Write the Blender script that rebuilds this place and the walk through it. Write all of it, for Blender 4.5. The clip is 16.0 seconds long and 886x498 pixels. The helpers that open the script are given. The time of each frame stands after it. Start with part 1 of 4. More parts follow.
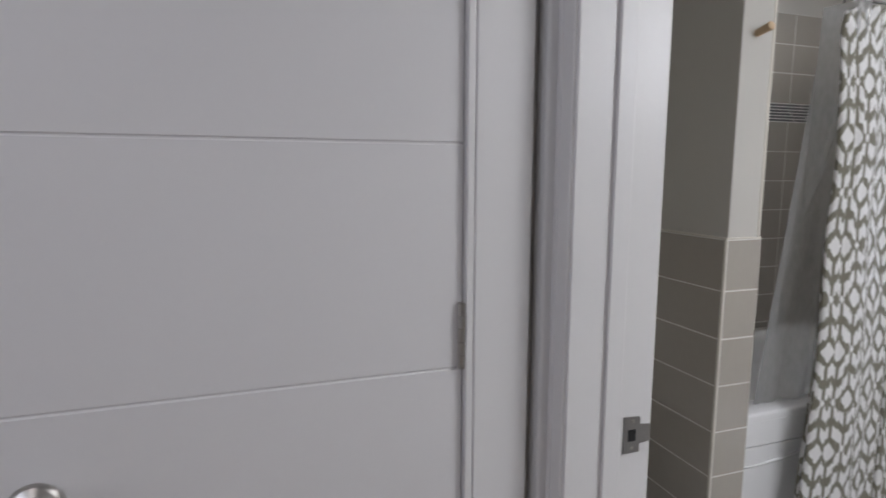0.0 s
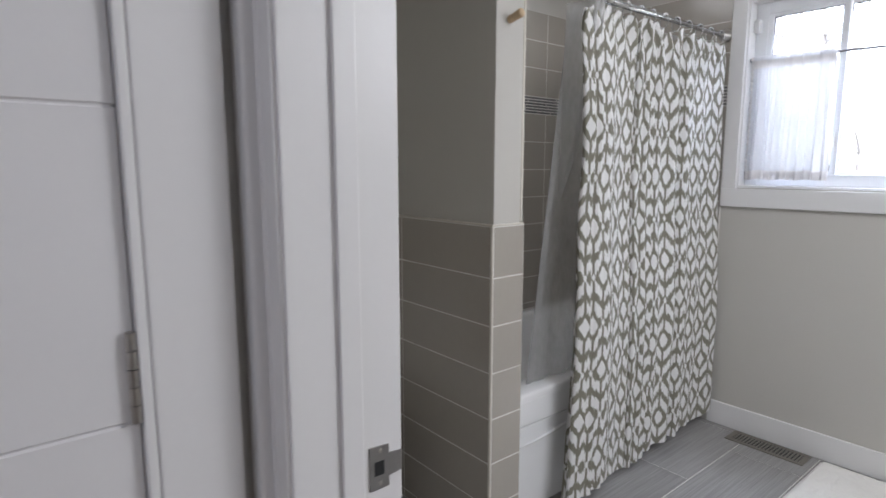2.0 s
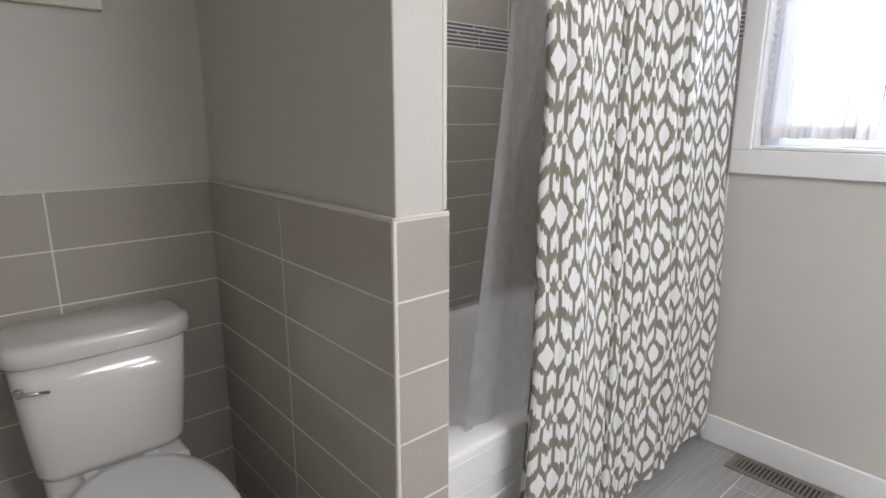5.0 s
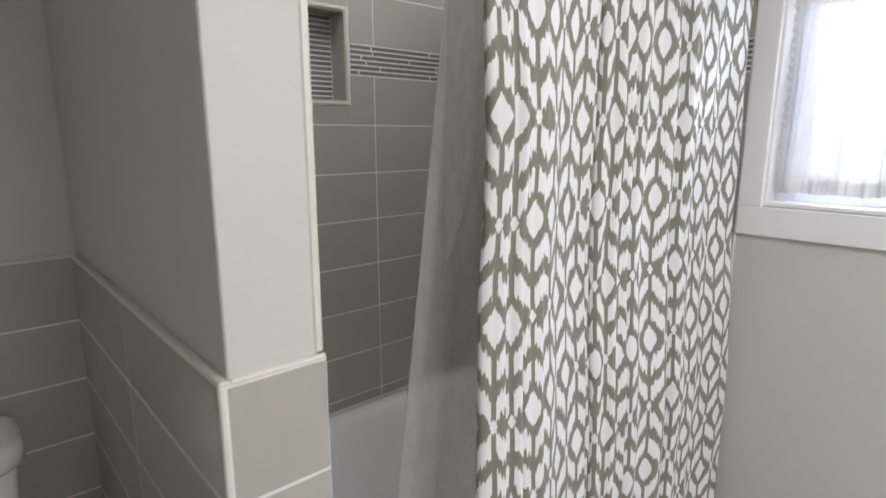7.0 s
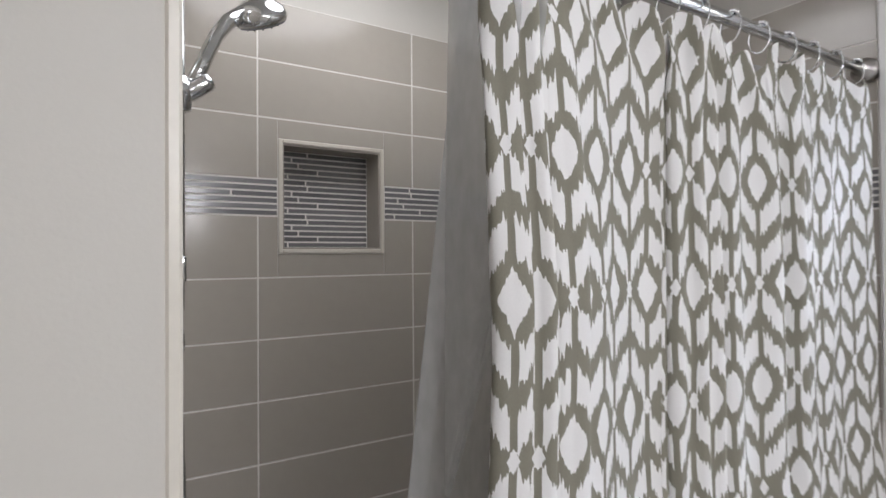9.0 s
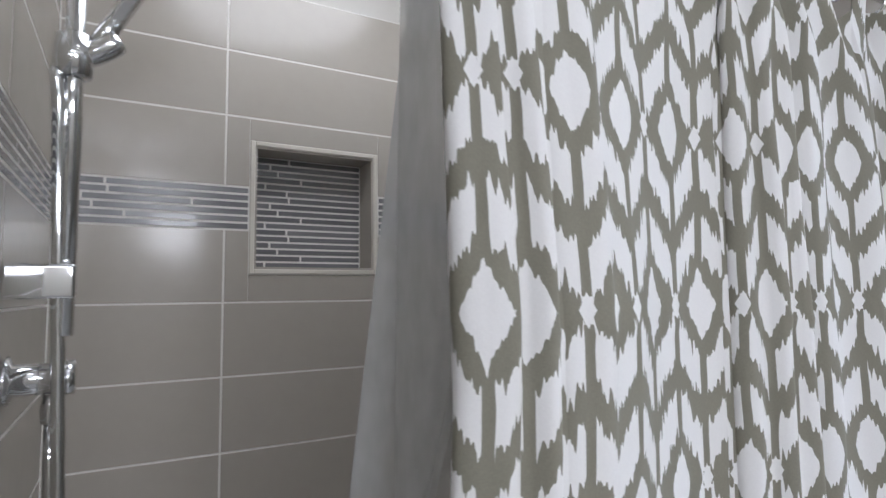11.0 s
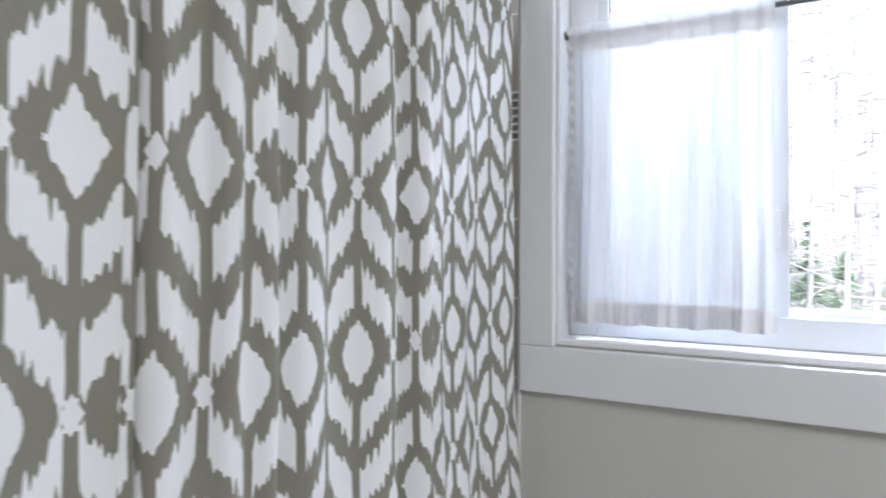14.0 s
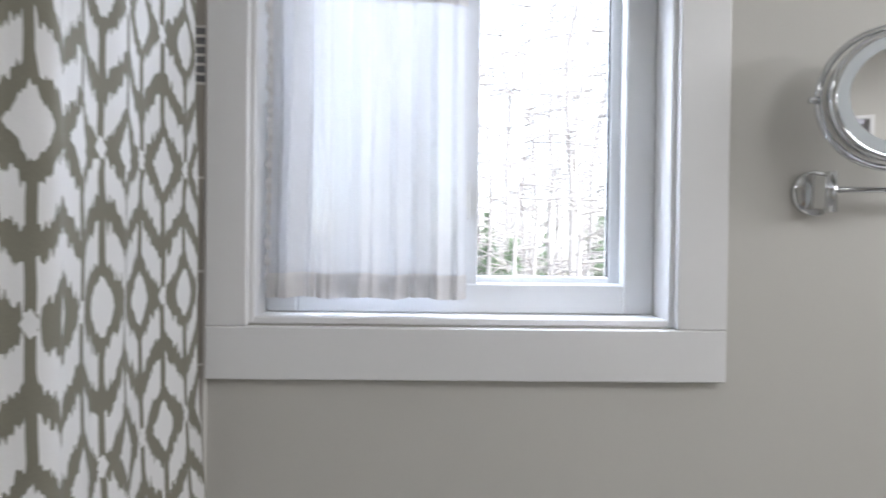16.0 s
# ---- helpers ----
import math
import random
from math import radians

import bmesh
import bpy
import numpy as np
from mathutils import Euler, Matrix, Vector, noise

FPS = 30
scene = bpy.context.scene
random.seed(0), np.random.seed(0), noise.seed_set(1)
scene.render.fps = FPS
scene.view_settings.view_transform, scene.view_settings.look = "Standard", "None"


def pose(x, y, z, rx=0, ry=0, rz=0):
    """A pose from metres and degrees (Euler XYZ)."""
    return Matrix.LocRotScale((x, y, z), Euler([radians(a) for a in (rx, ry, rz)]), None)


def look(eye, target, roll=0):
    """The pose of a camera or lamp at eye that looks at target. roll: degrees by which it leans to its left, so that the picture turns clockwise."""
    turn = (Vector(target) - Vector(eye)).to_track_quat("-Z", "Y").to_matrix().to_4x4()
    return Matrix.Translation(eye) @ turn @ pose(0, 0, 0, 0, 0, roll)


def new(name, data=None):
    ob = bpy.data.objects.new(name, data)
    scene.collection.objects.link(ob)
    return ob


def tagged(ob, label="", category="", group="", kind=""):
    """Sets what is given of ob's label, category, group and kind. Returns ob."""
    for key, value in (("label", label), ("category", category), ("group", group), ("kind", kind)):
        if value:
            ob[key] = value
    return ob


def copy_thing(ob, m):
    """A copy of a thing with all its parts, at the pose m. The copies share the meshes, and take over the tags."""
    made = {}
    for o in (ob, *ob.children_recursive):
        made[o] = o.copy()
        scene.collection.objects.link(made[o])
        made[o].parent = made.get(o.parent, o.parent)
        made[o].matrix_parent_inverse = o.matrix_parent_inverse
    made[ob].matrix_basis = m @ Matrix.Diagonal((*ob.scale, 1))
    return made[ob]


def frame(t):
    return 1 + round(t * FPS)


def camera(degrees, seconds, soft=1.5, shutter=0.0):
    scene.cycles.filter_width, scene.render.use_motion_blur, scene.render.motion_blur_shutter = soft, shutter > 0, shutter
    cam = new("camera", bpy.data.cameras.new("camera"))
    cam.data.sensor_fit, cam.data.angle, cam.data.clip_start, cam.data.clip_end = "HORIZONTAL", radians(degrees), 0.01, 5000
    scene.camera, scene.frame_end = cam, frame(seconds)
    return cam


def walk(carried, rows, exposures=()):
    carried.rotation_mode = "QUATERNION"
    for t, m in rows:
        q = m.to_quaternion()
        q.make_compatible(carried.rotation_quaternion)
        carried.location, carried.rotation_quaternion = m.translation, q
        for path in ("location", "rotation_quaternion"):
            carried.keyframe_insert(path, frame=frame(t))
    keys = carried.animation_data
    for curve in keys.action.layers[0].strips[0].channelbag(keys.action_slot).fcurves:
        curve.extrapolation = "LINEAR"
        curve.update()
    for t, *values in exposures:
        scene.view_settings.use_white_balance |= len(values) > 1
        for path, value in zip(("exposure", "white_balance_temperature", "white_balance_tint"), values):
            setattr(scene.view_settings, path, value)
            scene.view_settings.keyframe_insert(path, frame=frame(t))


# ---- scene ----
cam = camera(76.5, 16.0, shutter=0.5)
PATH = [
    (0, (-0.081, -0.228, 1.363), (0.564, 1.647, 1.099), 0.2),
    (0.5, (-0.04, -0.179, 1.365), (0.785, 1.623, 1.097), 0.2),
    (1, (0.002, -0.148, 1.362), (0.998, 1.565, 1.094), 0.1),
    (1.5, (0.054, -0.13, 1.353), (1.197, 1.488, 1.08), -0.0),
    (2, (0.108, -0.113, 1.345), (1.361, 1.419, 1.058), -0.0),
    (2.5, (0.198, -0.045, 1.328), (1.489, 1.452, 1.022), -0.1),
    (3, (0.297, 0.046, 1.312), (1.594, 1.536, 0.998), -0.3),
    (5.5, (0.835, 0.348, 1.382), (2.121, 1.807, 0.915), -0.0),
    (6, (0.954, 0.414, 1.42), (2.241, 1.871, 0.949), -0.1),
    (6.5, (1.039, 0.465, 1.44), (2.33, 1.925, 0.987), -0.0),
    (7, (1.131, 0.504, 1.46), (2.433, 1.97, 1.062), 0.0),
    (7.5, (1.22, 0.527, 1.502), (2.528, 2.009, 1.195), -0.1),
    (8, (1.302, 0.561, 1.528), (2.579, 2.091, 1.365), -0.3),
    (8.5, (1.37, 0.605, 1.546), (2.547, 2.221, 1.494), -0.3),
    (11, (1.626, 0.824, 1.507), (2.597, 2.565, 1.664), -0.6),
    (11.5, (1.694, 0.844, 1.476), (2.794, 2.507, 1.635), -0.6),
    (12, (1.762, 0.872, 1.453), (3.011, 2.426, 1.611), -0.6),
    (12.5, (1.827, 0.878, 1.439), (3.214, 2.311, 1.59), -0.3),
    (13, (1.889, 0.862, 1.425), (3.406, 2.158, 1.56), -0.1),
    (13.5, (1.923, 0.837, 1.417), (3.577, 1.959, 1.511), 0.2),
    (14, (1.955, 0.832, 1.415), (3.729, 1.755, 1.442), 0.3),
    (14.5, (1.993, 0.84, 1.413), (3.864, 1.546, 1.403), 0.6),
    (15, (2.026, 0.841, 1.408), (3.971, 1.307, 1.388), 0.6),
    (15.5, (2.043, 0.824, 1.385), (4.029, 1.063, 1.391), 0.7),
    (16, (2.063, 0.83, 1.384), (4.062, 0.794, 1.367), 0.7),
]
EXPO = [(0.0, 2.80, 6000, 11), (1.5, 2.9, 5950, 11), (3.2, 2.93, 5950, 10), (5.4, 3.4, 6150, 11), (7.0, 3.28, 6150, 12), (8.6, 3.0, 6150, 12), (11.0, 3.0, 5800, 11), (12.5, 3.05, 5800, 10), (14.5, 2.86, 5900, 9), (16.0, 2.70, 6100, 9)]
walk(cam, [(t, look(eye, target, roll)) for t, eye, target, roll in PATH], EXPO)

# ---- world and lights ----
world = bpy.data.worlds.new("overcast_sky")
scene.world = world
world.use_nodes = True
wn, wl = world.node_tree.nodes, world.node_tree.links
sky = wn.new("ShaderNodeTexSky")
sky.sky_type, sky.sun_disc = "NISHITA", False
sky.sun_elevation, sky.sun_rotation = radians(44), radians(249)
sky.air_density, sky.dust_density = 1.0, 1.5
grey = wn.new("ShaderNodeHueSaturation")       # cloud cover takes most of the blue
grey.inputs["Saturation"].default_value = 0.45
wl.new(sky.outputs[0], grey.inputs["Color"])
wl.new(grey.outputs[0], wn["Background"].inputs[0])
wn["Background"].inputs[1].default_value = 0.15


def lamp(name, kind, energy, color, m, size=1.0, size_y=None):
    data = bpy.data.lights.new(name, kind)
    data.energy, data.color = energy, color
    if kind == "AREA":
        data.shape = "RECTANGLE" if size_y else "DISK"
        data.size = size
        if size_y:
            data.size_y = size_y
    elif kind == "SUN":
        data.angle = size
    else:
        data.shadow_soft_size = size
    ob = new(name, data)
    ob.matrix_world = m
    return ob


lamp("sun", "SUN", 2.2, (1.0, 0.98, 0.95), look((-9, -8, 22), (12, 0, 0)), radians(30))
lamp("vanity_lamp", "AREA", 2.5, (1.0, 0.97, 0.955), look((2.15, -1.33, 1.98), (2.05, 1.2, 1.35)), 0.80, 0.30)
# added overhead fill, unseen; carries part of the vanity's light
lamp("ceiling_fill", "AREA", 2.2, (1.0, 0.97, 0.955), look((1.52, -0.60, 2.36), (1.52, -0.60, 0)), 0.70)
lamp("shower_downlight", "AREA", 0.62, (1.0, 0.97, 0.95), look((2.00, 1.62, 2.425), (2.00, 1.62, 0)), 0.60)
# added fill lamp, unseen, to lift the curtain's front
front = lamp("bath_fill", "AREA", 0.18, (1.0, 0.98, 0.98), look((1.90, 0.70, 2.425), (1.90, 0.70, 0)), 0.40)
front.data.spread = radians(120)
# added lamp hidden outside the window head; boosts sky light on the reveals
lamp("window_sky_fill", "AREA", 5.0, (0.88, 0.95, 1.12), look((3.34, 0.78, 2.42), (3.02, 0.78, 1.35)), 0.74, 0.5)
lamp("hall_lamp", "AREA", 0.50, (1.0, 0.92, 0.88), look((-1.05, -0.95, 2.36), (-1.05, -0.95, 0)), 0.34)
lamp("hall_window", "AREA", 0.90, (0.95, 0.95, 1.07), look((-1.72, -0.55, 1.55), (1.0, -0.35, 1.45)), 0.8, 1.1)

# ---- materials ----


class Nodes:
    """Short names for building a material's node tree."""

    def __init__(self, name):
        self.mat = bpy.data.materials.new(name)
        self.mat.use_nodes = True
        self.tree = self.mat.node_tree
        self.bsdf = self.tree.nodes["Principled BSDF"]

    def add(self, kind, **props):
        node = self.tree.nodes.new(kind)
        for key, value in props.items():
            setattr(node, key, value)
        return node

    def link(self, a, b):
        self.tree.links.new(a, b)

    def feed(self, socket, value):
        if isinstance(value, (int, float, tuple)):
            socket.default_value = value
        else:
            self.link(value, socket)

    def m(self, op, a, b=0.0, c=None):
        node = self.add("ShaderNodeMath", operation=op)
        self.feed(node.inputs[0], a)
        self.feed(node.inputs[1], b)
        if c is not None:
            self.feed(node.inputs[2], c)
        return node.outputs[0]

    def where(self, kind="Object"):
        return self.add("ShaderNodeTexCoord").outputs[kind]

    def scaled(self, vector, scale):
        node = self.add("ShaderNodeMapping")
        self.link(vector, node.inputs[0])
        node.inputs["Scale"].default_value = scale
        return node.outputs[0]

    def noise(self, vector, scale, detail=3.0, rough=0.55):
        node = self.add("ShaderNodeTexNoise")
        self.link(vector, node.inputs["Vector"])
        node.inputs["Scale"].default_value = scale
        node.inputs["Detail"].default_value = detail
        node.inputs["Roughness"].default_value = rough
        return node.outputs[0]

    def mix(self, fac, a, b):
        node = self.add("ShaderNodeMix", data_type="RGBA")
        self.feed(node.inputs[0], fac)
        self.feed(node.inputs[6], (*a, 1) if isinstance(a, tuple) else a)
        self.feed(node.inputs[7], (*b, 1) if isinstance(b, tuple) else b)
        return node.outputs[2]

    def ramp(self, value, low, high):
        node = self.add("ShaderNodeMapRange")
        self.link(value, node.inputs[0])
        node.inputs[1].default_value, node.inputs[2].default_value = low, high
        return node.outputs[0]

    def bump(self, height, strength, distance=0.002):
        node = self.add("ShaderNodeBump")
        node.inputs["Strength"].default_value = strength
        node.inputs["Distance"].default_value = distance
        self.link(height, node.inputs["Height"])
        self.link(node.outputs[0], self.bsdf.inputs["Normal"])

    def set(self, **values):
        names = {"color": "Base Color", "rough": "Roughness", "metal": "Metallic", "alpha": "Alpha", "ior": "IOR",
                 "transmission": "Transmission Weight", "coat": "Coat Weight", "coat_rough": "Coat Roughness",
                 "specular": "Specular IOR Level", "sheen": "Sheen Weight", "emit": "Emission Strength"}
        for key, value in values.items():
            self.feed(self.bsdf.inputs[names[key]], (*value, 1) if isinstance(value, tuple) and len(value) == 3 else value)
        return self


def surface(name, color, rough, vary=0.06, scale=4.0, fine=60.0, bump=0.1, distance=0.001, metal=0.0, by_object=0.0, **more):
    """A plain surface with blotches, fine grain and a little relief."""
    n = Nodes(name)
    p = n.where()
    big, small = n.noise(p, scale, 4), n.noise(p, fine, 3)
    dark = tuple(c * (1 - 2.2 * vary) for c in color)
    light = tuple(min(1, c * (1 + 1.4 * vary)) for c in color)
    fac = n.m("ADD", n.m("MULTIPLY", big, 0.65), n.m("MULTIPLY", small, 0.35))
    if by_object:
        info = n.add("ShaderNodeObjectInfo")
        fac = n.m("ADD", fac, n.m("MULTIPLY", n.m("SUBTRACT", info.outputs["Random"], 0.5), by_object))
    n.set(color=n.mix(fac, dark, light), metal=metal, **more)
    n.set(rough=n.m("ADD", rough - 0.06, n.m("MULTIPLY", big, 0.12)))
    n.bump(small, bump, distance)
    return n.mat


PAINT = surface("greige_wall_paint", (0.57, 0.55, 0.505), 0.55, 0.03, 1.5, 220, 0.25, 0.0006)
HALL_PAINT = surface("hall_wall_paint", (0.62, 0.61, 0.58), 0.55, 0.03, 1.5, 220, 0.2, 0.0006)
CEILING_PAINT = surface("ceiling_paint", (0.80, 0.80, 0.79), 0.8, 0.02, 2, 150, 0.3, 0.001)
TRIM = surface("white_trim_paint", (0.80, 0.79, 0.78), 0.34, 0.02, 2.5, 90, 0.08, 0.0005)
DOOR_PAINT = surface("white_door_paint", (0.78, 0.77, 0.765), 0.36, 0.02, 2.0, 120, 0.10, 0.0005)
TILE = surface("taupe_gloss_tile", (0.425, 0.392, 0.343), 0.17, 0.035, 5, 40, 0.05, 0.0006, by_object=0.25)
GROUT = surface("pale_grout", (0.74, 0.72, 0.68), 0.8, 0.05, 8, 300, 0.4, 0.0008)
EDGE = surface("cream_tile_edge", (0.68, 0.645, 0.57), 0.3, 0.06, 12, 90, 0.1, 0.0005)
PORCELAIN = surface("white_porcelain", (0.74, 0.725, 0.695), 0.16, 0.012, 3, 30, 0.02, 0.0005, coat=0.6, coat_rough=0.04)
ACRYLIC = surface("white_tub_acrylic", (0.83, 0.83, 0.83), 0.14, 0.012, 3, 30, 0.02, 0.0005, coat=0.4, coat_rough=0.05)
CHROME = surface("polished_chrome", (0.72, 0.73, 0.74), 0.07, 0.03, 6, 60, 0.01, 0.0003, metal=1.0)
NICKEL = surface("satin_nickel", (0.52, 0.50, 0.47), 0.32, 0.06, 20, 200, 0.05, 0.0003, metal=1.0)
STEEL = surface("worn_strike_steel", (0.42, 0.41, 0.40), 0.38, 0.1, 40, 300, 0.05, 0.0003, metal=1.0)
# near-black painted in for shade inside openings; also the nozzles' colour
DARK = surface("recess_shade_nozzle_black", (0.02, 0.02, 0.02), 0.7, 0.1, 20, 90, 0.05)
BRONZE = surface("taupe_register_metal", (0.20, 0.185, 0.155), 0.42, 0.06, 12, 200, 0.05, 0.0004, metal=0.35)
ROD_METAL = surface("pewter_rod", (0.20, 0.20, 0.205), 0.4, 0.08, 15, 120, 0.05, 0.0004, metal=0.7)
WOOD = surface("pale_beech", (0.60, 0.44, 0.27), 0.5, 0.12, 14, 160, 0.2, 0.0006)
CREAM_WOOD = surface("cream_painted_wood", (0.70, 0.66, 0.57), 0.45, 0.05, 6, 90, 0.1, 0.0006)
VINYL = surface("white_window_vinyl", (0.82, 0.83, 0.84), 0.3, 0.015, 3, 90, 0.04, 0.0004)
GASKET = surface("dark_gasket", (0.06, 0.06, 0.065), 0.6, 0.1, 20, 90, 0.05)
PLASTIC = surface("white_plastic", (0.78, 0.78, 0.77), 0.35, 0.02, 6, 90, 0.03)
BARK = surface("grey_bark", (0.27, 0.255, 0.25), 0.9, 0.2, 3, 30, 0.8, 0.02)
NEEDLES = surface("pine_needles", (0.14, 0.19, 0.12), 0.75, 0.25, 2, 40, 0.2)
SNOW = surface("leaf_litter_ground", (0.22, 0.19, 0.14), 0.95, 0.25, 0.6, 8, 0.6, 0.03)


def mosaic_material():
    n = Nodes("grey_striated_mosaic")
    p = n.where()
    streak = n.noise(n.scaled(p, (9, 420, 9)), 1.0, 4, 0.7)
    info = n.add("ShaderNodeObjectInfo")
    fac = n.m("ADD", n.m("MULTIPLY", streak, 0.8), n.m("MULTIPLY", info.outputs["Random"], 0.35))
    n.set(color=n.mix(fac, (0.075, 0.073, 0.076), (0.27, 0.265, 0.27)), rough=0.22, coat=0.2)
    n.bump(streak, 0.2, 0.0006)
    return n.mat


def floor_material():
    n = Nodes("grey_linear_floor_tile")
    p = n.where()
    streak = n.noise(n.scaled(p, (2.2, 170, 1)), 1.0, 3, 0.65)
    broad = n.noise(n.scaled(p, (1.0, 45, 1)), 1.0, 2, 0.5)
    info = n.add("ShaderNodeObjectInfo")
    fac = n.m("ADD", n.m("ADD", n.m("MULTIPLY", n.ramp(streak, 0.3, 0.7), 0.6), n.m("MULTIPLY", broad, 0.4)),
              n.m("MULTIPLY", n.m("SUBTRACT", info.outputs["Random"], 0.5), 0.12))
    n.set(color=n.mix(fac, (0.155, 0.15, 0.146), (0.42, 0.41, 0.40)), rough=0.42)
    n.bump(streak, 0.25, 0.0008)
    return n.mat


MOSAIC, FLOOR_TILE = mosaic_material(), floor_material()
PITCH_U, PITCH_V = 0.100, 0.373


def ikat_material():
    """Olive ikat on white cotton: half-drop diamonds, chevron leaves, stems and dots, with fringed edges."""
    n = Nodes("olive_ikat_cotton")
    uv = n.add("ShaderNodeSeparateXYZ")
    coord = n.where("UV")
    n.link(coord, uv.inputs[0])
    u, v = uv.outputs[0], uv.outputs[1]
    wob = n.noise(n.scaled(coord, (14, 9, 1)), 1.0, 2)
    jag = n.noise(n.scaled(coord, (300, 12, 1)), 1.0, 1, 0.4)
    jag2 = n.noise(n.scaled(coord, (170, 7, 1)), 1.0, 1, 0.4)
    u2 = n.m("ADD", u, n.m("MULTIPLY", n.m("SUBTRACT", wob, 0.5), 0.007))
    a = n.m("MULTIPLY", n.m("ABSOLUTE", n.m("SUBTRACT", n.m("FRACT", n.m("ADD", n.m("DIVIDE", u2, PITCH_U), 0.5)), 0.5)), 2.0)
    shake = n.m("ADD", n.m("MULTIPLY", n.m("SUBTRACT", jag, 0.5), 0.095), n.m("MULTIPLY", n.m("SUBTRACT", jag2, 0.5), 0.07))
    vv = n.m("ABSOLUTE", n.m("SUBTRACT", n.m("FRACT", n.m("ADD", n.m("DIVIDE", v, PITCH_V), 0.5)), 0.5))
    vj = n.m("ADD", vv, shake)
    w = n.m("ADD", vj, n.m("MULTIPLY", a, 0.155))
    b = n.m("SUBTRACT", 1.0, a)

    def less(x, y):
        return n.m("LESS_THAN", x, y)

    def both(x, y):
        return n.m("MULTIPLY", x, y)

    def any_of(*xs):
        out = xs[0]
        for x in xs[1:]:
            out = n.m("MAXIMUM", out, x)
        return out

    def flip(x):
        return n.m("SUBTRACT", 1.0, x)

    band = both(less(0.284, w), less(w, 0.371))
    halo = any_of(less(w, 0.166), less(0.489, w))
    stem = any_of(both(less(a, 0.095), both(less(0.10, vv), less(vv, 0.47))), both(less(b, 0.095), both(less(0.03, vv), less(vv, 0.40))))
    gem = less(n.m("ADD", n.m("DIVIDE", a, 0.44), n.m("DIVIDE", n.m("ABSOLUTE", n.m("ADD", vv, n.m("MULTIPLY", shake, 0.5))), 0.106)), 1.0)
    far = n.m("SUBTRACT", 0.5, n.m("ADD", vv, n.m("MULTIPLY", shake, 0.5)))
    drop = less(n.m("ADD", n.m("POWER", n.m("DIVIDE", b, 0.40), 1.3), n.m("POWER", n.m("DIVIDE", n.m("ABSOLUTE", far), 0.096), 1.3)), 1.0)
    dot = less(n.m("ADD", n.m("DIVIDE", b, 0.17), n.m("DIVIDE", vv, 0.04)), 1.0)
    dot2 = less(n.m("ADD", n.m("DIVIDE", a, 0.17), n.m("DIVIDE", n.m("SUBTRACT", 0.5, vv), 0.04)), 1.0)
    olive = both(any_of(band, halo, stem), flip(any_of(gem, drop, dot, dot2)))
    weave = n.noise(n.scaled(coord, (900, 260, 1)), 1.0, 2)
    weave2 = n.noise(n.scaled(coord, (260, 900, 1)), 1.0, 2)
    cloth = n.m("ADD", n.m("MULTIPLY", weave, 0.5), n.m("MULTIPLY", weave2, 0.5))
    white = n.mix(cloth, (0.76, 0.75, 0.74), (0.90, 0.89, 0.88))
    ink = n.mix(n.m("ADD", n.m("MULTIPLY", cloth, 0.8), n.m("MULTIPLY", wob, 0.3)), (0.165, 0.153, 0.115), (0.300, 0.287, 0.232))
    color = n.mix(olive, white, ink)
    n.set(color=color, rough=0.85, sheen=0.1, specular=0.2)
    n.bump(cloth, 0.25, 0.0006)
    thin = n.add("ShaderNodeBsdfTranslucent")
    n.link(color, thin.inputs[0])
    blend = n.add("ShaderNodeMixShader")
    blend.inputs[0].default_value = 0.10
    n.link(n.bsdf.outputs[0], blend.inputs[1])
    n.link(thin.outputs[0], blend.inputs[2])
    n.link(blend.outputs[0], n.tree.nodes["Material Output"].inputs[0])
    return n.mat


def sheer(name, color, clear, through_light, fine):
    """Thin cloth or film: part clear, part lit through, part plain."""
    n = Nodes(name)
    p = n.where()
    weave = n.noise(n.scaled(p, (fine, fine, fine * 0.4)), 1.0, 2)
    cloud = n.noise(p, 9, 3)
    tone = n.mix(n.m("ADD", n.m("MULTIPLY", weave, 0.5), n.m("MULTIPLY", cloud, 0.5)), tuple(c * 0.93 for c in color), color)
    n.set(color=tone, rough=0.35 if clear > 0.3 else 0.9, specular=0.4 if clear > 0.3 else 0.1)
    n.bump(weave, 0.15, 0.0005)
    thin, hole = n.add("ShaderNodeBsdfTranslucent"), n.add("ShaderNodeBsdfTransparent")
    n.link(tone, thin.inputs[0])
    one, two = n.add("ShaderNodeMixShader"), n.add("ShaderNodeMixShader")
    one.inputs[0].default_value = through_light
    n.link(n.bsdf.outputs[0], one.inputs[1])
    n.link(thin.outputs[0], one.inputs[2])
    n.feed(two.inputs[0], n.m("ADD", clear - 0.08, n.m("MULTIPLY", weave, 0.16)))
    n.link(one.outputs[0], two.inputs[1])
    n.link(hole.outputs[0], two.inputs[2])
    n.link(two.outputs[0], n.tree.nodes["Material Output"].inputs[0])
    return n.mat


IKAT = ikat_material()
VOILE = sheer("white_voile", (0.83, 0.83, 0.85), 0.07, 0.16, 700)
HEM = sheer("doubled_voile_hem", (0.86, 0.835, 0.81), 0.04, 0.28, 700)
FILM = sheer("clear_frosted_vinyl", (0.58, 0.578, 0.575), 0.58, 0.4, 60)


def glass_material():
    n = Nodes("clear_glass")
    n.set(color=(1.0, 1.0, 1.0), rough=0.0, transmission=1.0, ior=1.01)
    return n.mat


def mirror_material():
    n = Nodes("mirror_silver")
    n.set(color=(0.9, 0.9, 0.9), rough=0.01, metal=1.0)
    return n.mat


